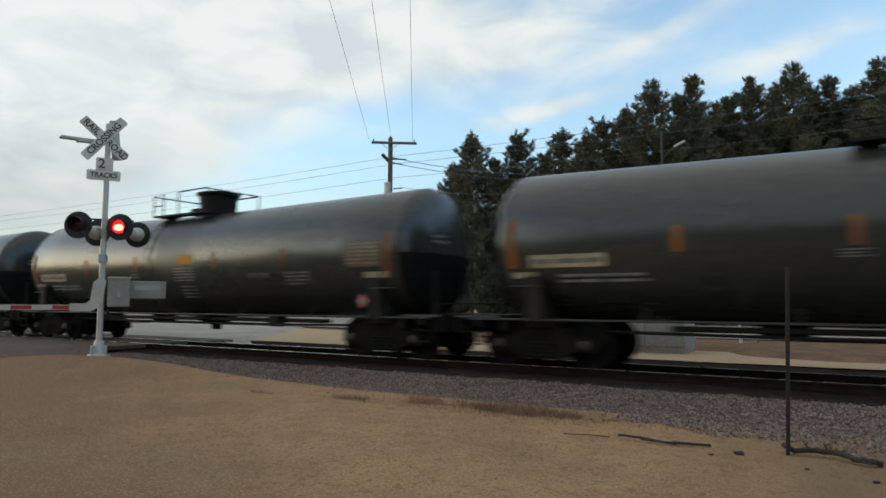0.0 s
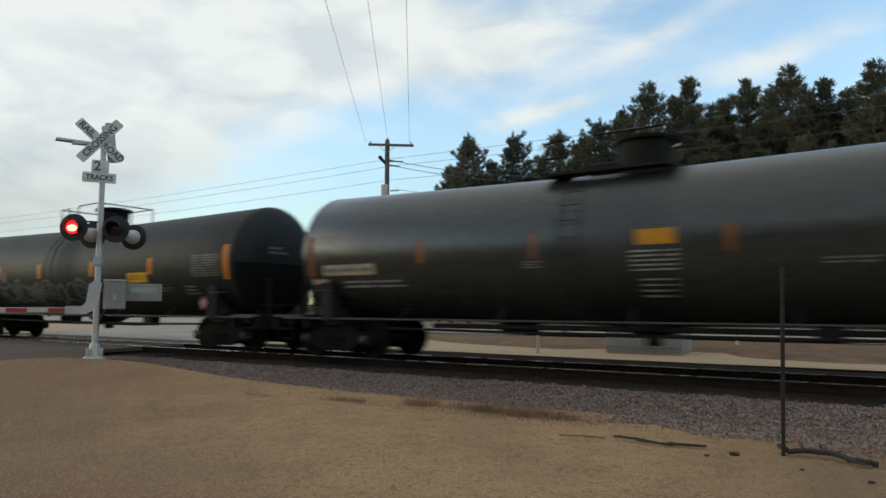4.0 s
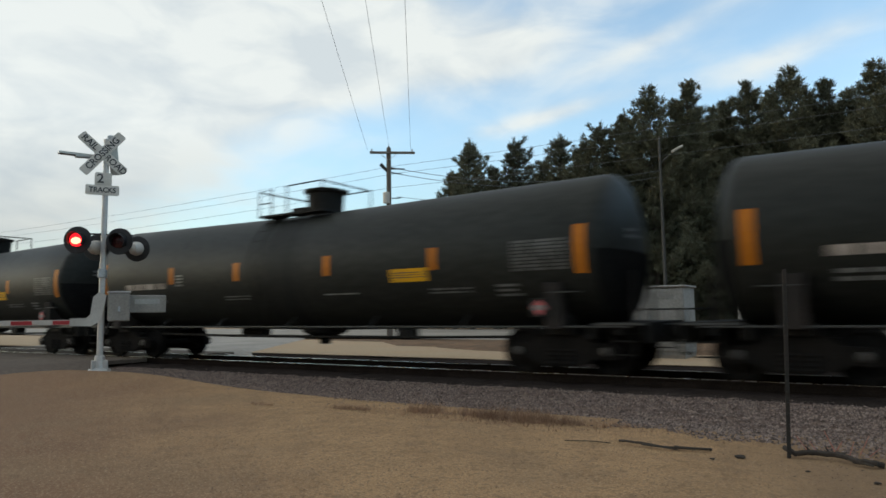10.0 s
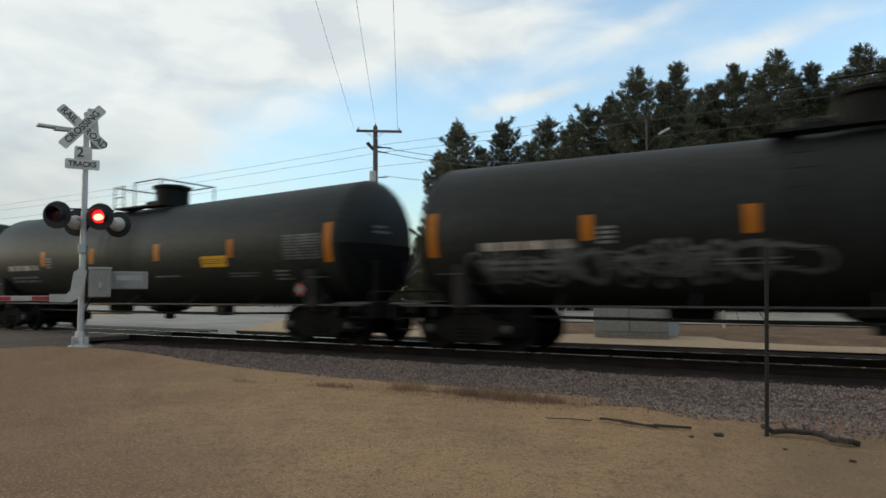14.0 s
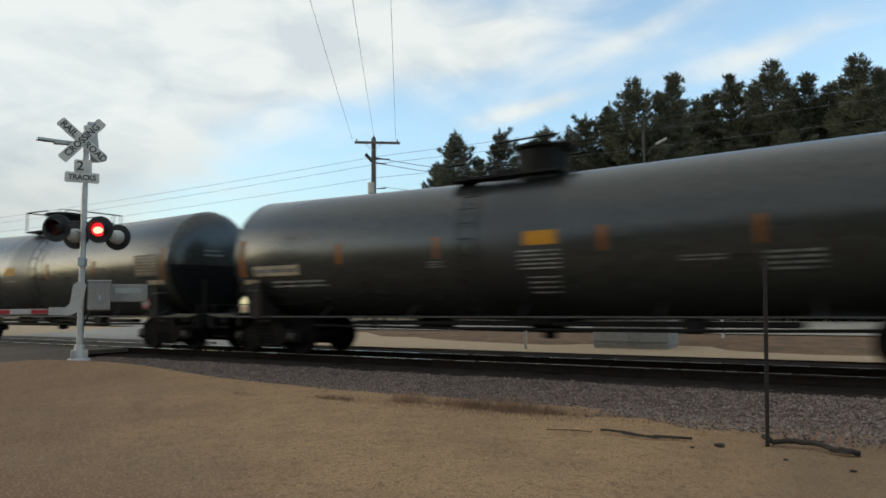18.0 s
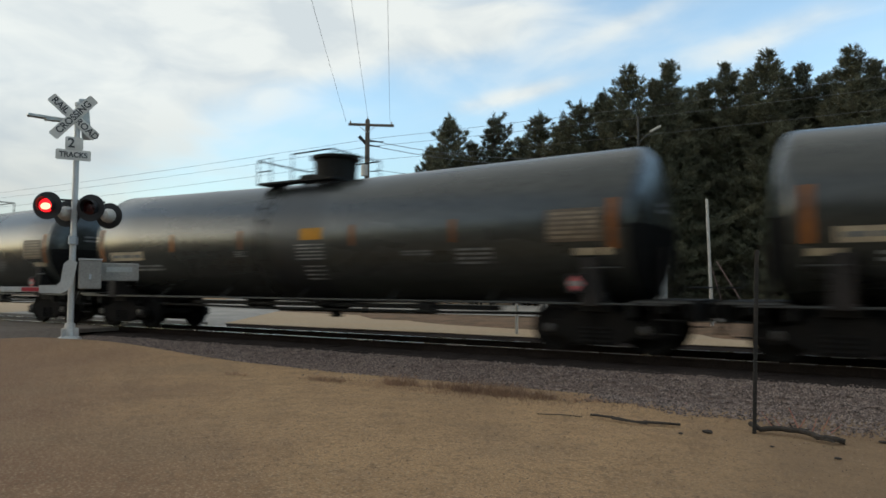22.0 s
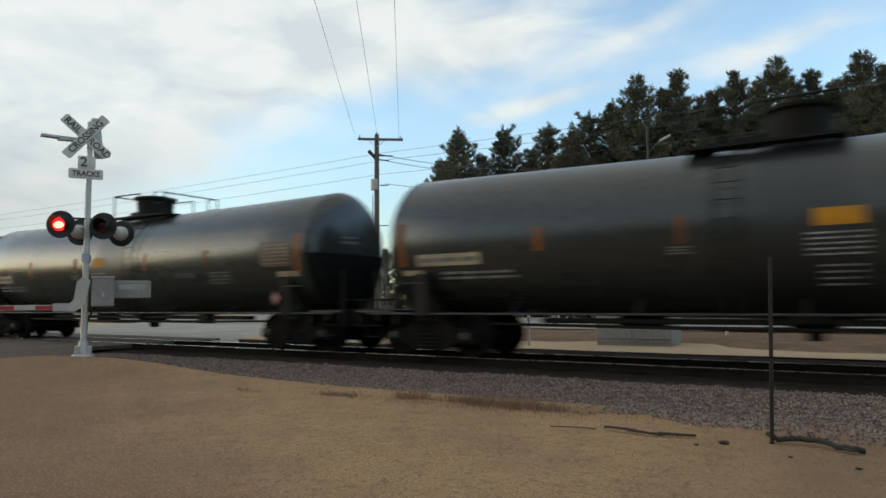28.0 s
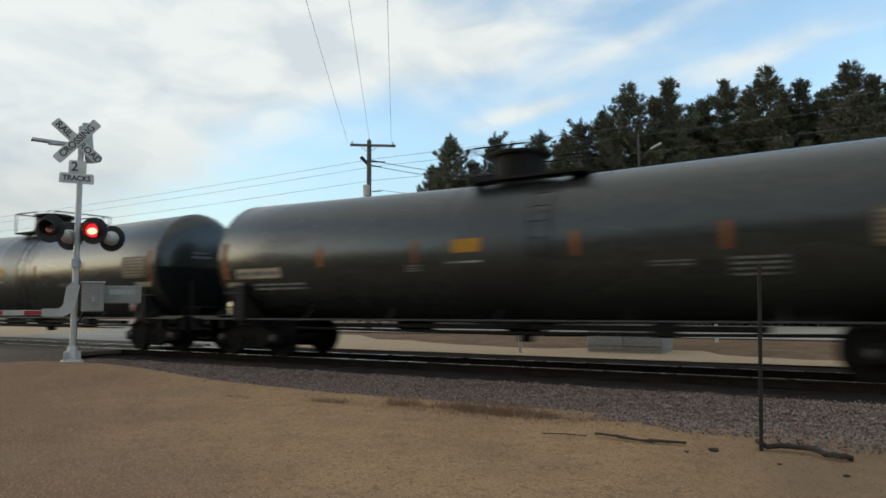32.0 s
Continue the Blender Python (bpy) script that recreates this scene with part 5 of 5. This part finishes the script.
def branch(name, pts, r, label, twigs=()):
    b = thing(name, label, "branch")
    rnd = random.Random(len(pts) * 7 + 1)
    fine = []
    for p, q in zip(pts, pts[1:]):
        p, q = Vector(p), Vector(q)
        for k in range(3):
            fine.append(p.lerp(q, k / 3) + (Vector((rnd.uniform(-1, 1), rnd.uniform(-1, 1), rnd.uniform(-0.4, 0.6))) * r * 0.5 if k else Vector()))
    bm = bent(B(), fine + [Vector(pts[-1])], r * 0.8, 7)
    part("limb", bm, "dead_wood", b)
    for a, c, rr in twigs:
        part("twig", tube(B(), a, c, rr, rr * 0.4, 5), "dead_wood", b)
    return b


g = -0.19
branch("fallen_branch", [(-2.36, 7.12, g + 0.02), (-2.1, 7.06, g + 0.03), (-1.85, 7.02, g + 0.015), (-1.42, 7.10, g + 0.02)], 0.016, "grey dead branch lying on the sand", [((-2.1, 7.04, g + 0.02), (-1.72, 6.98, g + 0.01), 0.012), ((-1.78, 7.06, g + 0.02), (-1.45, 7.16, g + 0.015), 0.012)])
branch("fallen_twig", [(-2.9, 6.92, g + 0.008), (-2.65, 6.98, g + 0.014), (-2.42, 7.02, g + 0.006)], 0.007, "thin dead twig lying on the sand")
branch("dead_log", [(-0.80, 7.32, g + 0.06), (-0.70, 7.22, g + 0.03), (-0.52, 7.26, g + 0.05), (-0.36, 7.24, g + 0.05), (-0.22, 7.10, g + 0.035), (-0.10, 7.06, g + 0.04), (0.0, 7.10, g + 0.02)], 0.032,
       "dark dead branch lying at the foot of the post", [((-0.42, 7.28, g + 0.04), (-0.45, 7.26, g + 0.11), 0.014), ((-0.55, 7.25, g + 0.03), (-0.62, 7.28, g + 0.10), 0.014), ((-0.20, 7.10, g + 0.03), (-0.08, 6.98, g + 0.03), 0.018), ((-0.45, 7.25, g + 0.05), (-0.28, 7.33, g + 0.06), 0.012)])
tw = thing("red_twig", "reddish dry weed stem standing in the gravel edge", "weed", pose(-0.38, 7.62, -0.22))
part("stem", tube(B(), (0, 0, 0), (-0.10, 0.05, 0.22), 0.006, 0.003, 5), "twig_red", tw)
part("stem", tube(B(), (0, 0, 0.05), (0.05, 0.02, 0.14), 0.005, 0.003, 5), "twig_red", tw)
for dx, dy, h in ((0.10, -0.05, 0.16), (-0.16, 0.02, 0.12), (0.18, 0.06, 0.19), (-0.05, -0.10, 0.10), (0.24, -0.02, 0.11), (-0.24, 0.05, 0.15)):
    part("stem", tube(B(), (dx, dy, 0), (dx * 1.5, dy * 1.5 + 0.03, h), 0.005, 0.002, 5), "twig_red", tw)
for i, (x, y, s) in enumerate(((-1.14, 6.97, 0.055), (-0.05, 6.45, 0.03), (-1.35, 6.75, 0.025), (-0.55, 6.62, 0.022), (0.3, 7.35, 0.04))):
    bm = B()
    bmesh.ops.create_icosphere(bm, subdivisions=2, radius=1)
    for q in bm.verts:
        q.co *= 1 + 0.35 * noise.noise(q.co * 1.5 + Vector((i * 9, 0, 0)))
    bm.transform(Matrix.Translation((x, y, g + 0.005)) @ Matrix.Diagonal((s, s * 0.6, s * 0.35, 1)))
    tagged(part("earth_clod", bm, "dead_wood"), "small dark clod of earth lying on the sand", "clod", group="clods on the sand")


def tuft(x, y, r, n, h, name, material, label, seed):
    rnd = random.Random(seed)
    bm = B()
    for _ in range(n):
        a, d = rnd.uniform(0, 6.283), r * math.sqrt(rnd.random())
        px, py = x + 1.6 * d * math.cos(a), y + d * math.sin(a) * 0.7
        z = ground_height(px, py) - 0.02
        l = h * rnd.uniform(0.5, 1.15)
        t = Vector((rnd.gauss(0, 0.45), rnd.gauss(0, 0.45), 1)).normalized() * l
        w = Vector((rnd.uniform(-1, 1), rnd.uniform(-1, 1), 0)).normalized() * 0.004
        b = Vector((px, py, z))
        vs = [bm.verts.new(v) for v in (b - w, b + w, b + t * 0.6 + w * 0.7, b + t)]
        bm.faces.new(vs)
    return tagged(part(name, bm, material), label, "grass tuft", group="dry tufts at the ballast edge", kind="stuff")


for i, (x, y, r, n, h) in enumerate(((-6.65, 7.82, 0.22, 300, 0.11), (-6.95, 7.8, 0.16, 100, 0.06), (-5.45, 8.0, 0.20, 330, 0.20), (-4.5, 8.0, 0.28, 360, 0.15), (-4.0, 7.95, 0.34, 620, 0.20), (-3.55, 7.95, 0.3, 420, 0.17),
                                     (-3.0, 8.1, 0.3, 240, 0.11), (-5.0, 8.2, 0.3, 170, 0.10), (-8.25, 7.5, 0.16, 150, 0.08), (-2.3, 8.05, 0.3, 130, 0.08), (-1.2, 7.75, 0.25, 80, 0.06), (0.4, 7.5, 0.3, 120, 0.08),
                                     (-6.4, 7.75, 0.45, 300, 0.05), (-5.7, 7.85, 0.5, 420, 0.07), (-5.0, 7.85, 0.55, 460, 0.08), (-4.3, 7.8, 0.55, 500, 0.09), (-3.6, 7.75, 0.5, 380, 0.07), (-2.8, 7.8, 0.45, 260, 0.06))):
    tuft(x, y, r, n, h, "dry_tuft", "dry_grass", "brown dry grass tuft at the edge of the ballast", i)

# ---- loose stones ----
def stones(name, n, place_fn, size, material, label, category, seed):
    rng = np.random.default_rng(seed)
    base = [(0, 0, 1), (0.9, 0, 0.1), (0.25, 0.85, 0.0), (-0.75, 0.5, 0.1), (-0.7, -0.55, 0.0), (0.3, -0.85, 0.1), (0, 0, -0.6)]
    tri = [(0, 1, 2), (0, 2, 3), (0, 3, 4), (0, 4, 5), (0, 5, 1), (6, 2, 1), (6, 3, 2), (6, 4, 3), (6, 5, 4), (6, 1, 5)]
    base = np.array(base)
    vs, fs = [], []
    for i in range(n):
        x, y, z = place_fn(rng)
        a = rng.uniform(0, 6.283)
        s = size * rng.uniform(0.6, 1.35)
        p = base * (1 + rng.uniform(-0.3, 0.3, (7, 1)))
        p = p * np.array([s, s * rng.uniform(0.6, 1), s * rng.uniform(0.45, 0.9)])
        c, d = math.cos(a), math.sin(a)
        p = np.stack([p[:, 0] * c - p[:, 1] * d + x, p[:, 0] * d + p[:, 1] * c + y, p[:, 2] + z], 1)
        k = len(vs)
        vs.extend(p.tolist())
        fs.extend([(k + q, k + r, k + t) for q, r, t in tri])
    me = bpy.data.meshes.new(name)
    me.from_pydata(vs, [], fs)
    me.materials.append(M[material])
    return tagged(new(name, me), label, category, kind="stuff")


def on_ballast(rng):
    x = 1.8 - 20 * rng.random() ** 1.6
    y = rng.uniform(7.9, 11.45)
    if y < 8.7 and rng.random() < 0.4:
        y += 0.8
    if ballast_z(x, y) < ground_height(x, y) - 0.02 and rng.random() < (0.93 if x > -8 else 0.985):
        y = rng.uniform(9.6, 11.45)
    return x, y, max(ballast_z(x, y), ground_height(x, y)) + 0.004


def on_spill(rng):
    """Ballast that has rolled out over the sand beyond the steel post."""
    x = rng.uniform(-2.8, 2.2)
    near = 8.15 - 0.75 * min(1, max(0, (x + 2.8) / 3.2)) + 0.12 * math.sin(x * 5)
    y = near + (8.75 - near) * rng.random() ** 0.7
    return x, y, max(ballast_z(x, y), ground_height(x, y)) + 0.003


def on_sand(rng):
    x = rng.uniform(-14, 2.2)
    y = rng.uniform(3.6, 8.0)
    return x, y, ground_height(x, y)


stones("ballast_stones", 38000, on_ballast, 0.019, "ballast_stone", "loose grey and reddish crushed ballast stones", "stones", 5)
stones("ballast_spill", 5200, on_spill, 0.019, "ballast_stone", "loose ballast stones rolled out over the sand", "stones", 25)
stones("grit", 15000, on_sand, 0.007, "grit", "scattered brown grit on the sand", "grit", 6)
stones("pebbles", 2600, on_sand, 0.0085, "pebble", "small dark pebbles and bark crumbs on the sand", "pebbles", 16)


def far_brush():
    rnd = random.Random(12)
    bm = B()
    for _ in range(9000):
        x = rnd.uniform(-24, 8)
        y = rnd.uniform(bank_foot(x) + 0.25, 27.0)
        z = ground_height(x, y) - 0.03
        l = rnd.uniform(0.04, 0.12) * (0.6 + 0.8 * max(0, noise.noise(Vector((x * 0.3, y * 0.4, 3))) + 0.4))
        t = Vector((rnd.gauss(0, 0.5), rnd.gauss(0, 0.5), 1)).normalized() * l
        w = Vector((rnd.uniform(-1, 1), rnd.uniform(-1, 1), 0)).normalized() * 0.02
        b = Vector((x, y, z))
        bm.faces.new([bm.verts.new(v) for v in (b - w, b + w, b + t)])
    tagged(part("roadside_brush", bm, "brush_brown"), "brown dry brush on the low bank behind the track", "brush", kind="stuff")


far_brush()

# ---- trees ----
def pine_meshes(seed, h, low, spread):
    """Trunk, limbs and crown of one pine; low: share of bare trunk."""
    rnd = random.Random(seed)
    tb, lb = B(), B()
    bow = [Vector((0, 0, -0.3))]
    for i in range(1, 9):
        bow.append(Vector((0.12 * rnd.uniform(-1, 1), 0.12 * rnd.uniform(-1, 1), h * i / 8)))
    for i in range(8):
        k0, k1 = 1 - i / 8.2, 1 - (i + 1) / 8.2
        tube(tb, bow[i], bow[i + 1], 0.20 * k0 + 0.015, 0.20 * k1 + 0.015, 7, False)
    verts, faces = [], []
    lop = rnd.uniform(0, 6.28)

    def tuft_at(p, d, n, size):
        """Stiff needles that fan forward and up from a twig's end."""
        for _ in range(n):
            v = (d + Vector((rnd.gauss(0, 0.50), rnd.gauss(0, 0.50), rnd.gauss(0.30, 0.45)))).normalized()
            l = size * rnd.uniform(0.5, 1.2)
            o = p + Vector((rnd.gauss(0, 0.07), rnd.gauss(0, 0.07), rnd.gauss(0, 0.06)))
            w = v.cross(Vector((rnd.uniform(-1, 1), rnd.uniform(-1, 1), rnd.uniform(-1, 1)))).normalized() * l * 0.10
            k = len(verts)
            verts.extend((o - w, o + w, o + v * l))
            faces.append((k, k + 1, k + 2))

    z = h * low
    while z < h * 0.975:
        f = (z - h * low) / (h * (1 - low))
        reach = spread * (0.05 + 1.42 * (1 - f) ** 0.74 * min(1, 0.55 + 2.2 * f)) * rnd.uniform(0.72, 1.12)
        turn, count = rnd.uniform(0, 6.28), rnd.randint(5, 7)
        for k in range(count):
            if rnd.random() < 0.18:
                continue
            ang = turn + 6.283 * k / count + rnd.uniform(-0.35, 0.35)
            l = max(0.18, reach * rnd.uniform(0.45, 1.25) * (1 + 0.22 * math.cos(ang - lop)))
            d = Vector((math.cos(ang), math.sin(ang), 0.10 + 0.55 * f + rnd.uniform(-0.10, 0.12)))
            a = Vector((0, 0, z + rnd.uniform(-0.12, 0.12)))
            mid = a + d * l * 0.6
            tip = mid + (d + Vector((0, 0, 0.35))).normalized() * l * 0.42
            if l > 0.7:
                tube(lb, a, mid, 0.034, 0.022, 4, False)
                tube(lb, mid, tip, 0.022, 0.008, 4, False)
            side = Vector((-d.y, d.x, 0.0))
            out = Vector((d.x, d.y, 0.35)).normalized()
            nc = max(2, int(l / 0.24))
            for c in range(nc):
                q = 0.16 + 0.86 * (c + rnd.random() * 0.7) / nc
                p = a.lerp(mid, q / 0.6) if q < 0.6 else mid.lerp(tip, min(1.05, (q - 0.6) / 0.4))
                wide = 0.30 * l * (1.05 - q) + 0.06
                for sd in (-1, 0, 1):
                    e = p + side * sd * wide * rnd.uniform(0.4, 1.1) + Vector((0, 0, rnd.gauss(0.02, 0.06)))
                    tuft_at(e, (out * 0.8 + side * sd * 0.5) * 0.8, 15, 0.28)
        z += rnd.uniform(0.30, 0.52) * (0.75 + 0.4 * (1 - f))
    for k in range(9):
        tuft_at(Vector((0, 0, h * 0.965 + 0.075 * k)), Vector((0, 0, 0.7)), 9, 0.24)
    return tb, lb, verts, faces


def build_pine(seed, h, low, spread):
    t = thing("pine_tree", "tall dark green pine behind the railway or added out of view", "tree", group="pines of the wood")
    tb, lb, verts, faces = pine_meshes(seed, h, low, spread)
    part("trunk", tb, "bark", t, smooth=True)
    tagged(part("limb_work", lb, "bark", t), kind="stuff")
    me = bpy.data.meshes.new("crown")
    me.from_pydata([tuple(v) for v in verts], [], faces)
    me.materials.append(M["needles"])
    c = new("crown", me)
    c.parent = t
    c["label"] = "uneven crown of needle tufts"
    return t


PINES = [build_pine(21, 14.5, 0.08, 3.3), build_pine(22, 14.5, 0.10, 2.7), build_pine(23, 16.5, 0.10, 3.2), build_pine(24, 16.5, 0.12, 2.8), build_pine(25, 13.0, 0.05, 3.1)]
HEIGHT = (14.5, 14.5, 16.5, 16.5, 13.0)
used = set()


def plant(k, x, y, h, turn):
    m = pose(x, y, -0.15, 0, 0, turn)
    s = h / HEIGHT[k]
    if k not in used:
        used.add(k)
        t = PINES[k]
        t.matrix_basis = m
    else:
        t = copy_thing(PINES[k], m)
    t.scale = (s, s, s)


# the outline of the wood: place and height of each top
TOPS = ((0, -25.8, 44.1, 14.6), (4, -24.3, 45.1, 12.4), (4, -28.3, 45.6, 12.6), (1, -22.9, 46.0, 14.7), (4, -21.3, 48.0, 13.0), (1, -19.1, 46.1, 14.4), (0, -16.7, 44.2, 13.2), (1, -15.2, 43.9, 14.1), (0, -14.3, 46.4, 15.4),
        (2, -12.1, 44.9, 16.4), (3, -11.2, 48.2, 16.2), (3, -9.8, 45.9, 16.6), (2, -8.9, 49.9, 15.8), (3, -7.9, 48.4, 15.6), (2, -6.4, 48.1, 16.6), (3, -5.2, 51.1, 16.6), (2, -3.9, 48.5, 17.1), (3, -3.0, 51.6, 15.9), (3, -2.1, 50.9, 16.6),
        (2, -0.8, 52.9, 16.3), (2, 0.8, 49.1, 16.8), (3, 2.1, 50.1, 15.9), (2, 3.6, 51.0, 16.6), (3, 5.1, 52.0, 16.2))
for i, (k, x, y, h) in enumerate(TOPS):
    plant(k, x, y, h, 47 * i)
rnd = random.Random(77)
# lower trees that fill the wood behind and between
for i in range(100):
    x = -27 + 36 * rnd.random()
    y = 47 + 13 * rnd.random() - 0.12 * x
    base = 11.0 + 4.2 * min(1, max(0, (x + 21) / 8))
    plant(rnd.choice((0, 1, 2, 3, 4)), x, y, base * rnd.uniform(0.82, 1.0), rnd.uniform(0, 360))
for i in range(26):
    x = -27 + 35 * (i + rnd.random()) / 26
    plant(4, x, 45.2 + rnd.uniform(0, 3.5) - 0.05 * x, rnd.uniform(5.5, 8.5), rnd.uniform(0, 360))


# unseen pines carry the wood on towards +x and darken the car heads' reflections
for i in range(34):
    plant(rnd.choice((2, 3)), 6.5 + 1.7 * i + rnd.uniform(-0.6, 0.6), 45 + rnd.uniform(0, 9), rnd.uniform(14.0, 17.0), rnd.uniform(0, 360))
# unseen pines added on the near side, behind the viewer, to darken tank reflections
for i in range(40):
    plant(rnd.choice((0, 1, 2, 3)), -14 + 2.0 * i + rnd.uniform(-0.7, 0.7), -27 + rnd.uniform(-6, 5), rnd.uniform(11.0, 15.0), rnd.uniform(0, 360))
# more unseen pines, added to dim the reflections on the cars towards -x
for i in range(46):
    k = i / 45
    plant(rnd.choice((0, 1, 4)), -18 - 108 * k + rnd.uniform(-1, 1), -30 - 16 * k + rnd.uniform(-4, 4), rnd.uniform(8.0, 12.0), rnd.uniform(0, 360))
for i in range(18):
    plant(rnd.choice((1, 4)), -128 + rnd.uniform(-5, 5), -44 + 3.0 * i, rnd.uniform(8.0, 11.5), rnd.uniform(0, 360))
# low scrub pines past the utility pole
for i in range(26):
    plant(4, -29.5 - 1.1 * i + rnd.uniform(-0.6, 0.6), 44.5 + rnd.uniform(0, 7) + 0.25 * i, rnd.uniform(4.6, 6.6) * (1 if i < 8 else 0.75), rnd.uniform(0, 360))


def build_bare_shrub():
    rnd = random.Random(9)
    t = thing("bare_shrub", "grey leafless shrub behind the utility pole", "shrub", pose(-28.5, 38.5, -0.15))
    bm = B()

    def grow(p, d, l, r, depth):
        q = p + d * l
        tube(bm, p, q, r, r * 0.65, 4, False)
        if depth:
            for _ in range(3):
                grow(q, (d + Vector((rnd.gauss(0, 0.45), rnd.gauss(0, 0.45), rnd.gauss(0.1, 0.3)))).normalized(), l * rnd.uniform(0.6, 0.85), r * 0.6, depth - 1)

    for i in range(5):
        grow(Vector((rnd.gauss(0, 0.3), rnd.gauss(0, 0.3), 0)), Vector((rnd.gauss(0, 0.3), rnd.gauss(0, 0.3), 1)).normalized(), 1.7, 0.05, 4)
    tagged(part("crown", bm, "pole_pale", t), kind="stuff")


build_bare_shrub()

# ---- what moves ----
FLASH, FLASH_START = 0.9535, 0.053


def motions():
    for n, car in cars.items():
        x = place[n]
        walk(car, [(0.0, pose(x - 9.0 * SPEED, TRACK_Y, 0)), (32.0, pose(x + 23.0 * SPEED, TRACK_Y, 0))])
        # wheels roll while the car is near
        f0 = max(0, math.floor((9.0 + (-52 - x) / SPEED) * FPS))
        f1 = min(32 * FPS, math.ceil((9.0 + (14 - x) / SPEED) * FPS))
        if f1 <= f0:
            continue
        times = sorted({0.0, 32.0} | {f / FPS for f in range(f0, f1 + 1)})
        for ws in [o for o in car.children if o.name.startswith("wheelset")]:
            c = ws.matrix_basis.translation.copy()
            walk(ws, [(t, pose(c.x, 0, c.z, 0, math.degrees(min(max(t, f0 / FPS), f1 / FPS) * SPEED / 0.455) % 360, 0)) for t in times])
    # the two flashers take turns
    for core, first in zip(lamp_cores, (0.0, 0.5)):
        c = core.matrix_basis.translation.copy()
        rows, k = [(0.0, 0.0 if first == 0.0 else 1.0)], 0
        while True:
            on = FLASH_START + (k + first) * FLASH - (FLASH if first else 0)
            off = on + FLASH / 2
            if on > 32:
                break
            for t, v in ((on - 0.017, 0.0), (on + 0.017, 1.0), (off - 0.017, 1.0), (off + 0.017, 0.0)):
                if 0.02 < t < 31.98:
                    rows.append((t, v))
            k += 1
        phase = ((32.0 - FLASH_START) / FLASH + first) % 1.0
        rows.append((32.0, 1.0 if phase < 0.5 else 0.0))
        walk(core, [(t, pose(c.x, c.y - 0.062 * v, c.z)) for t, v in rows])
    walk(vehicle, [(0.0, pose(-17.0 + 1.2 * 24, 41.5, -0.06)), (32.0, pose(-17.0 - 30.8 * 24, 41.5, -0.06))])


motions()
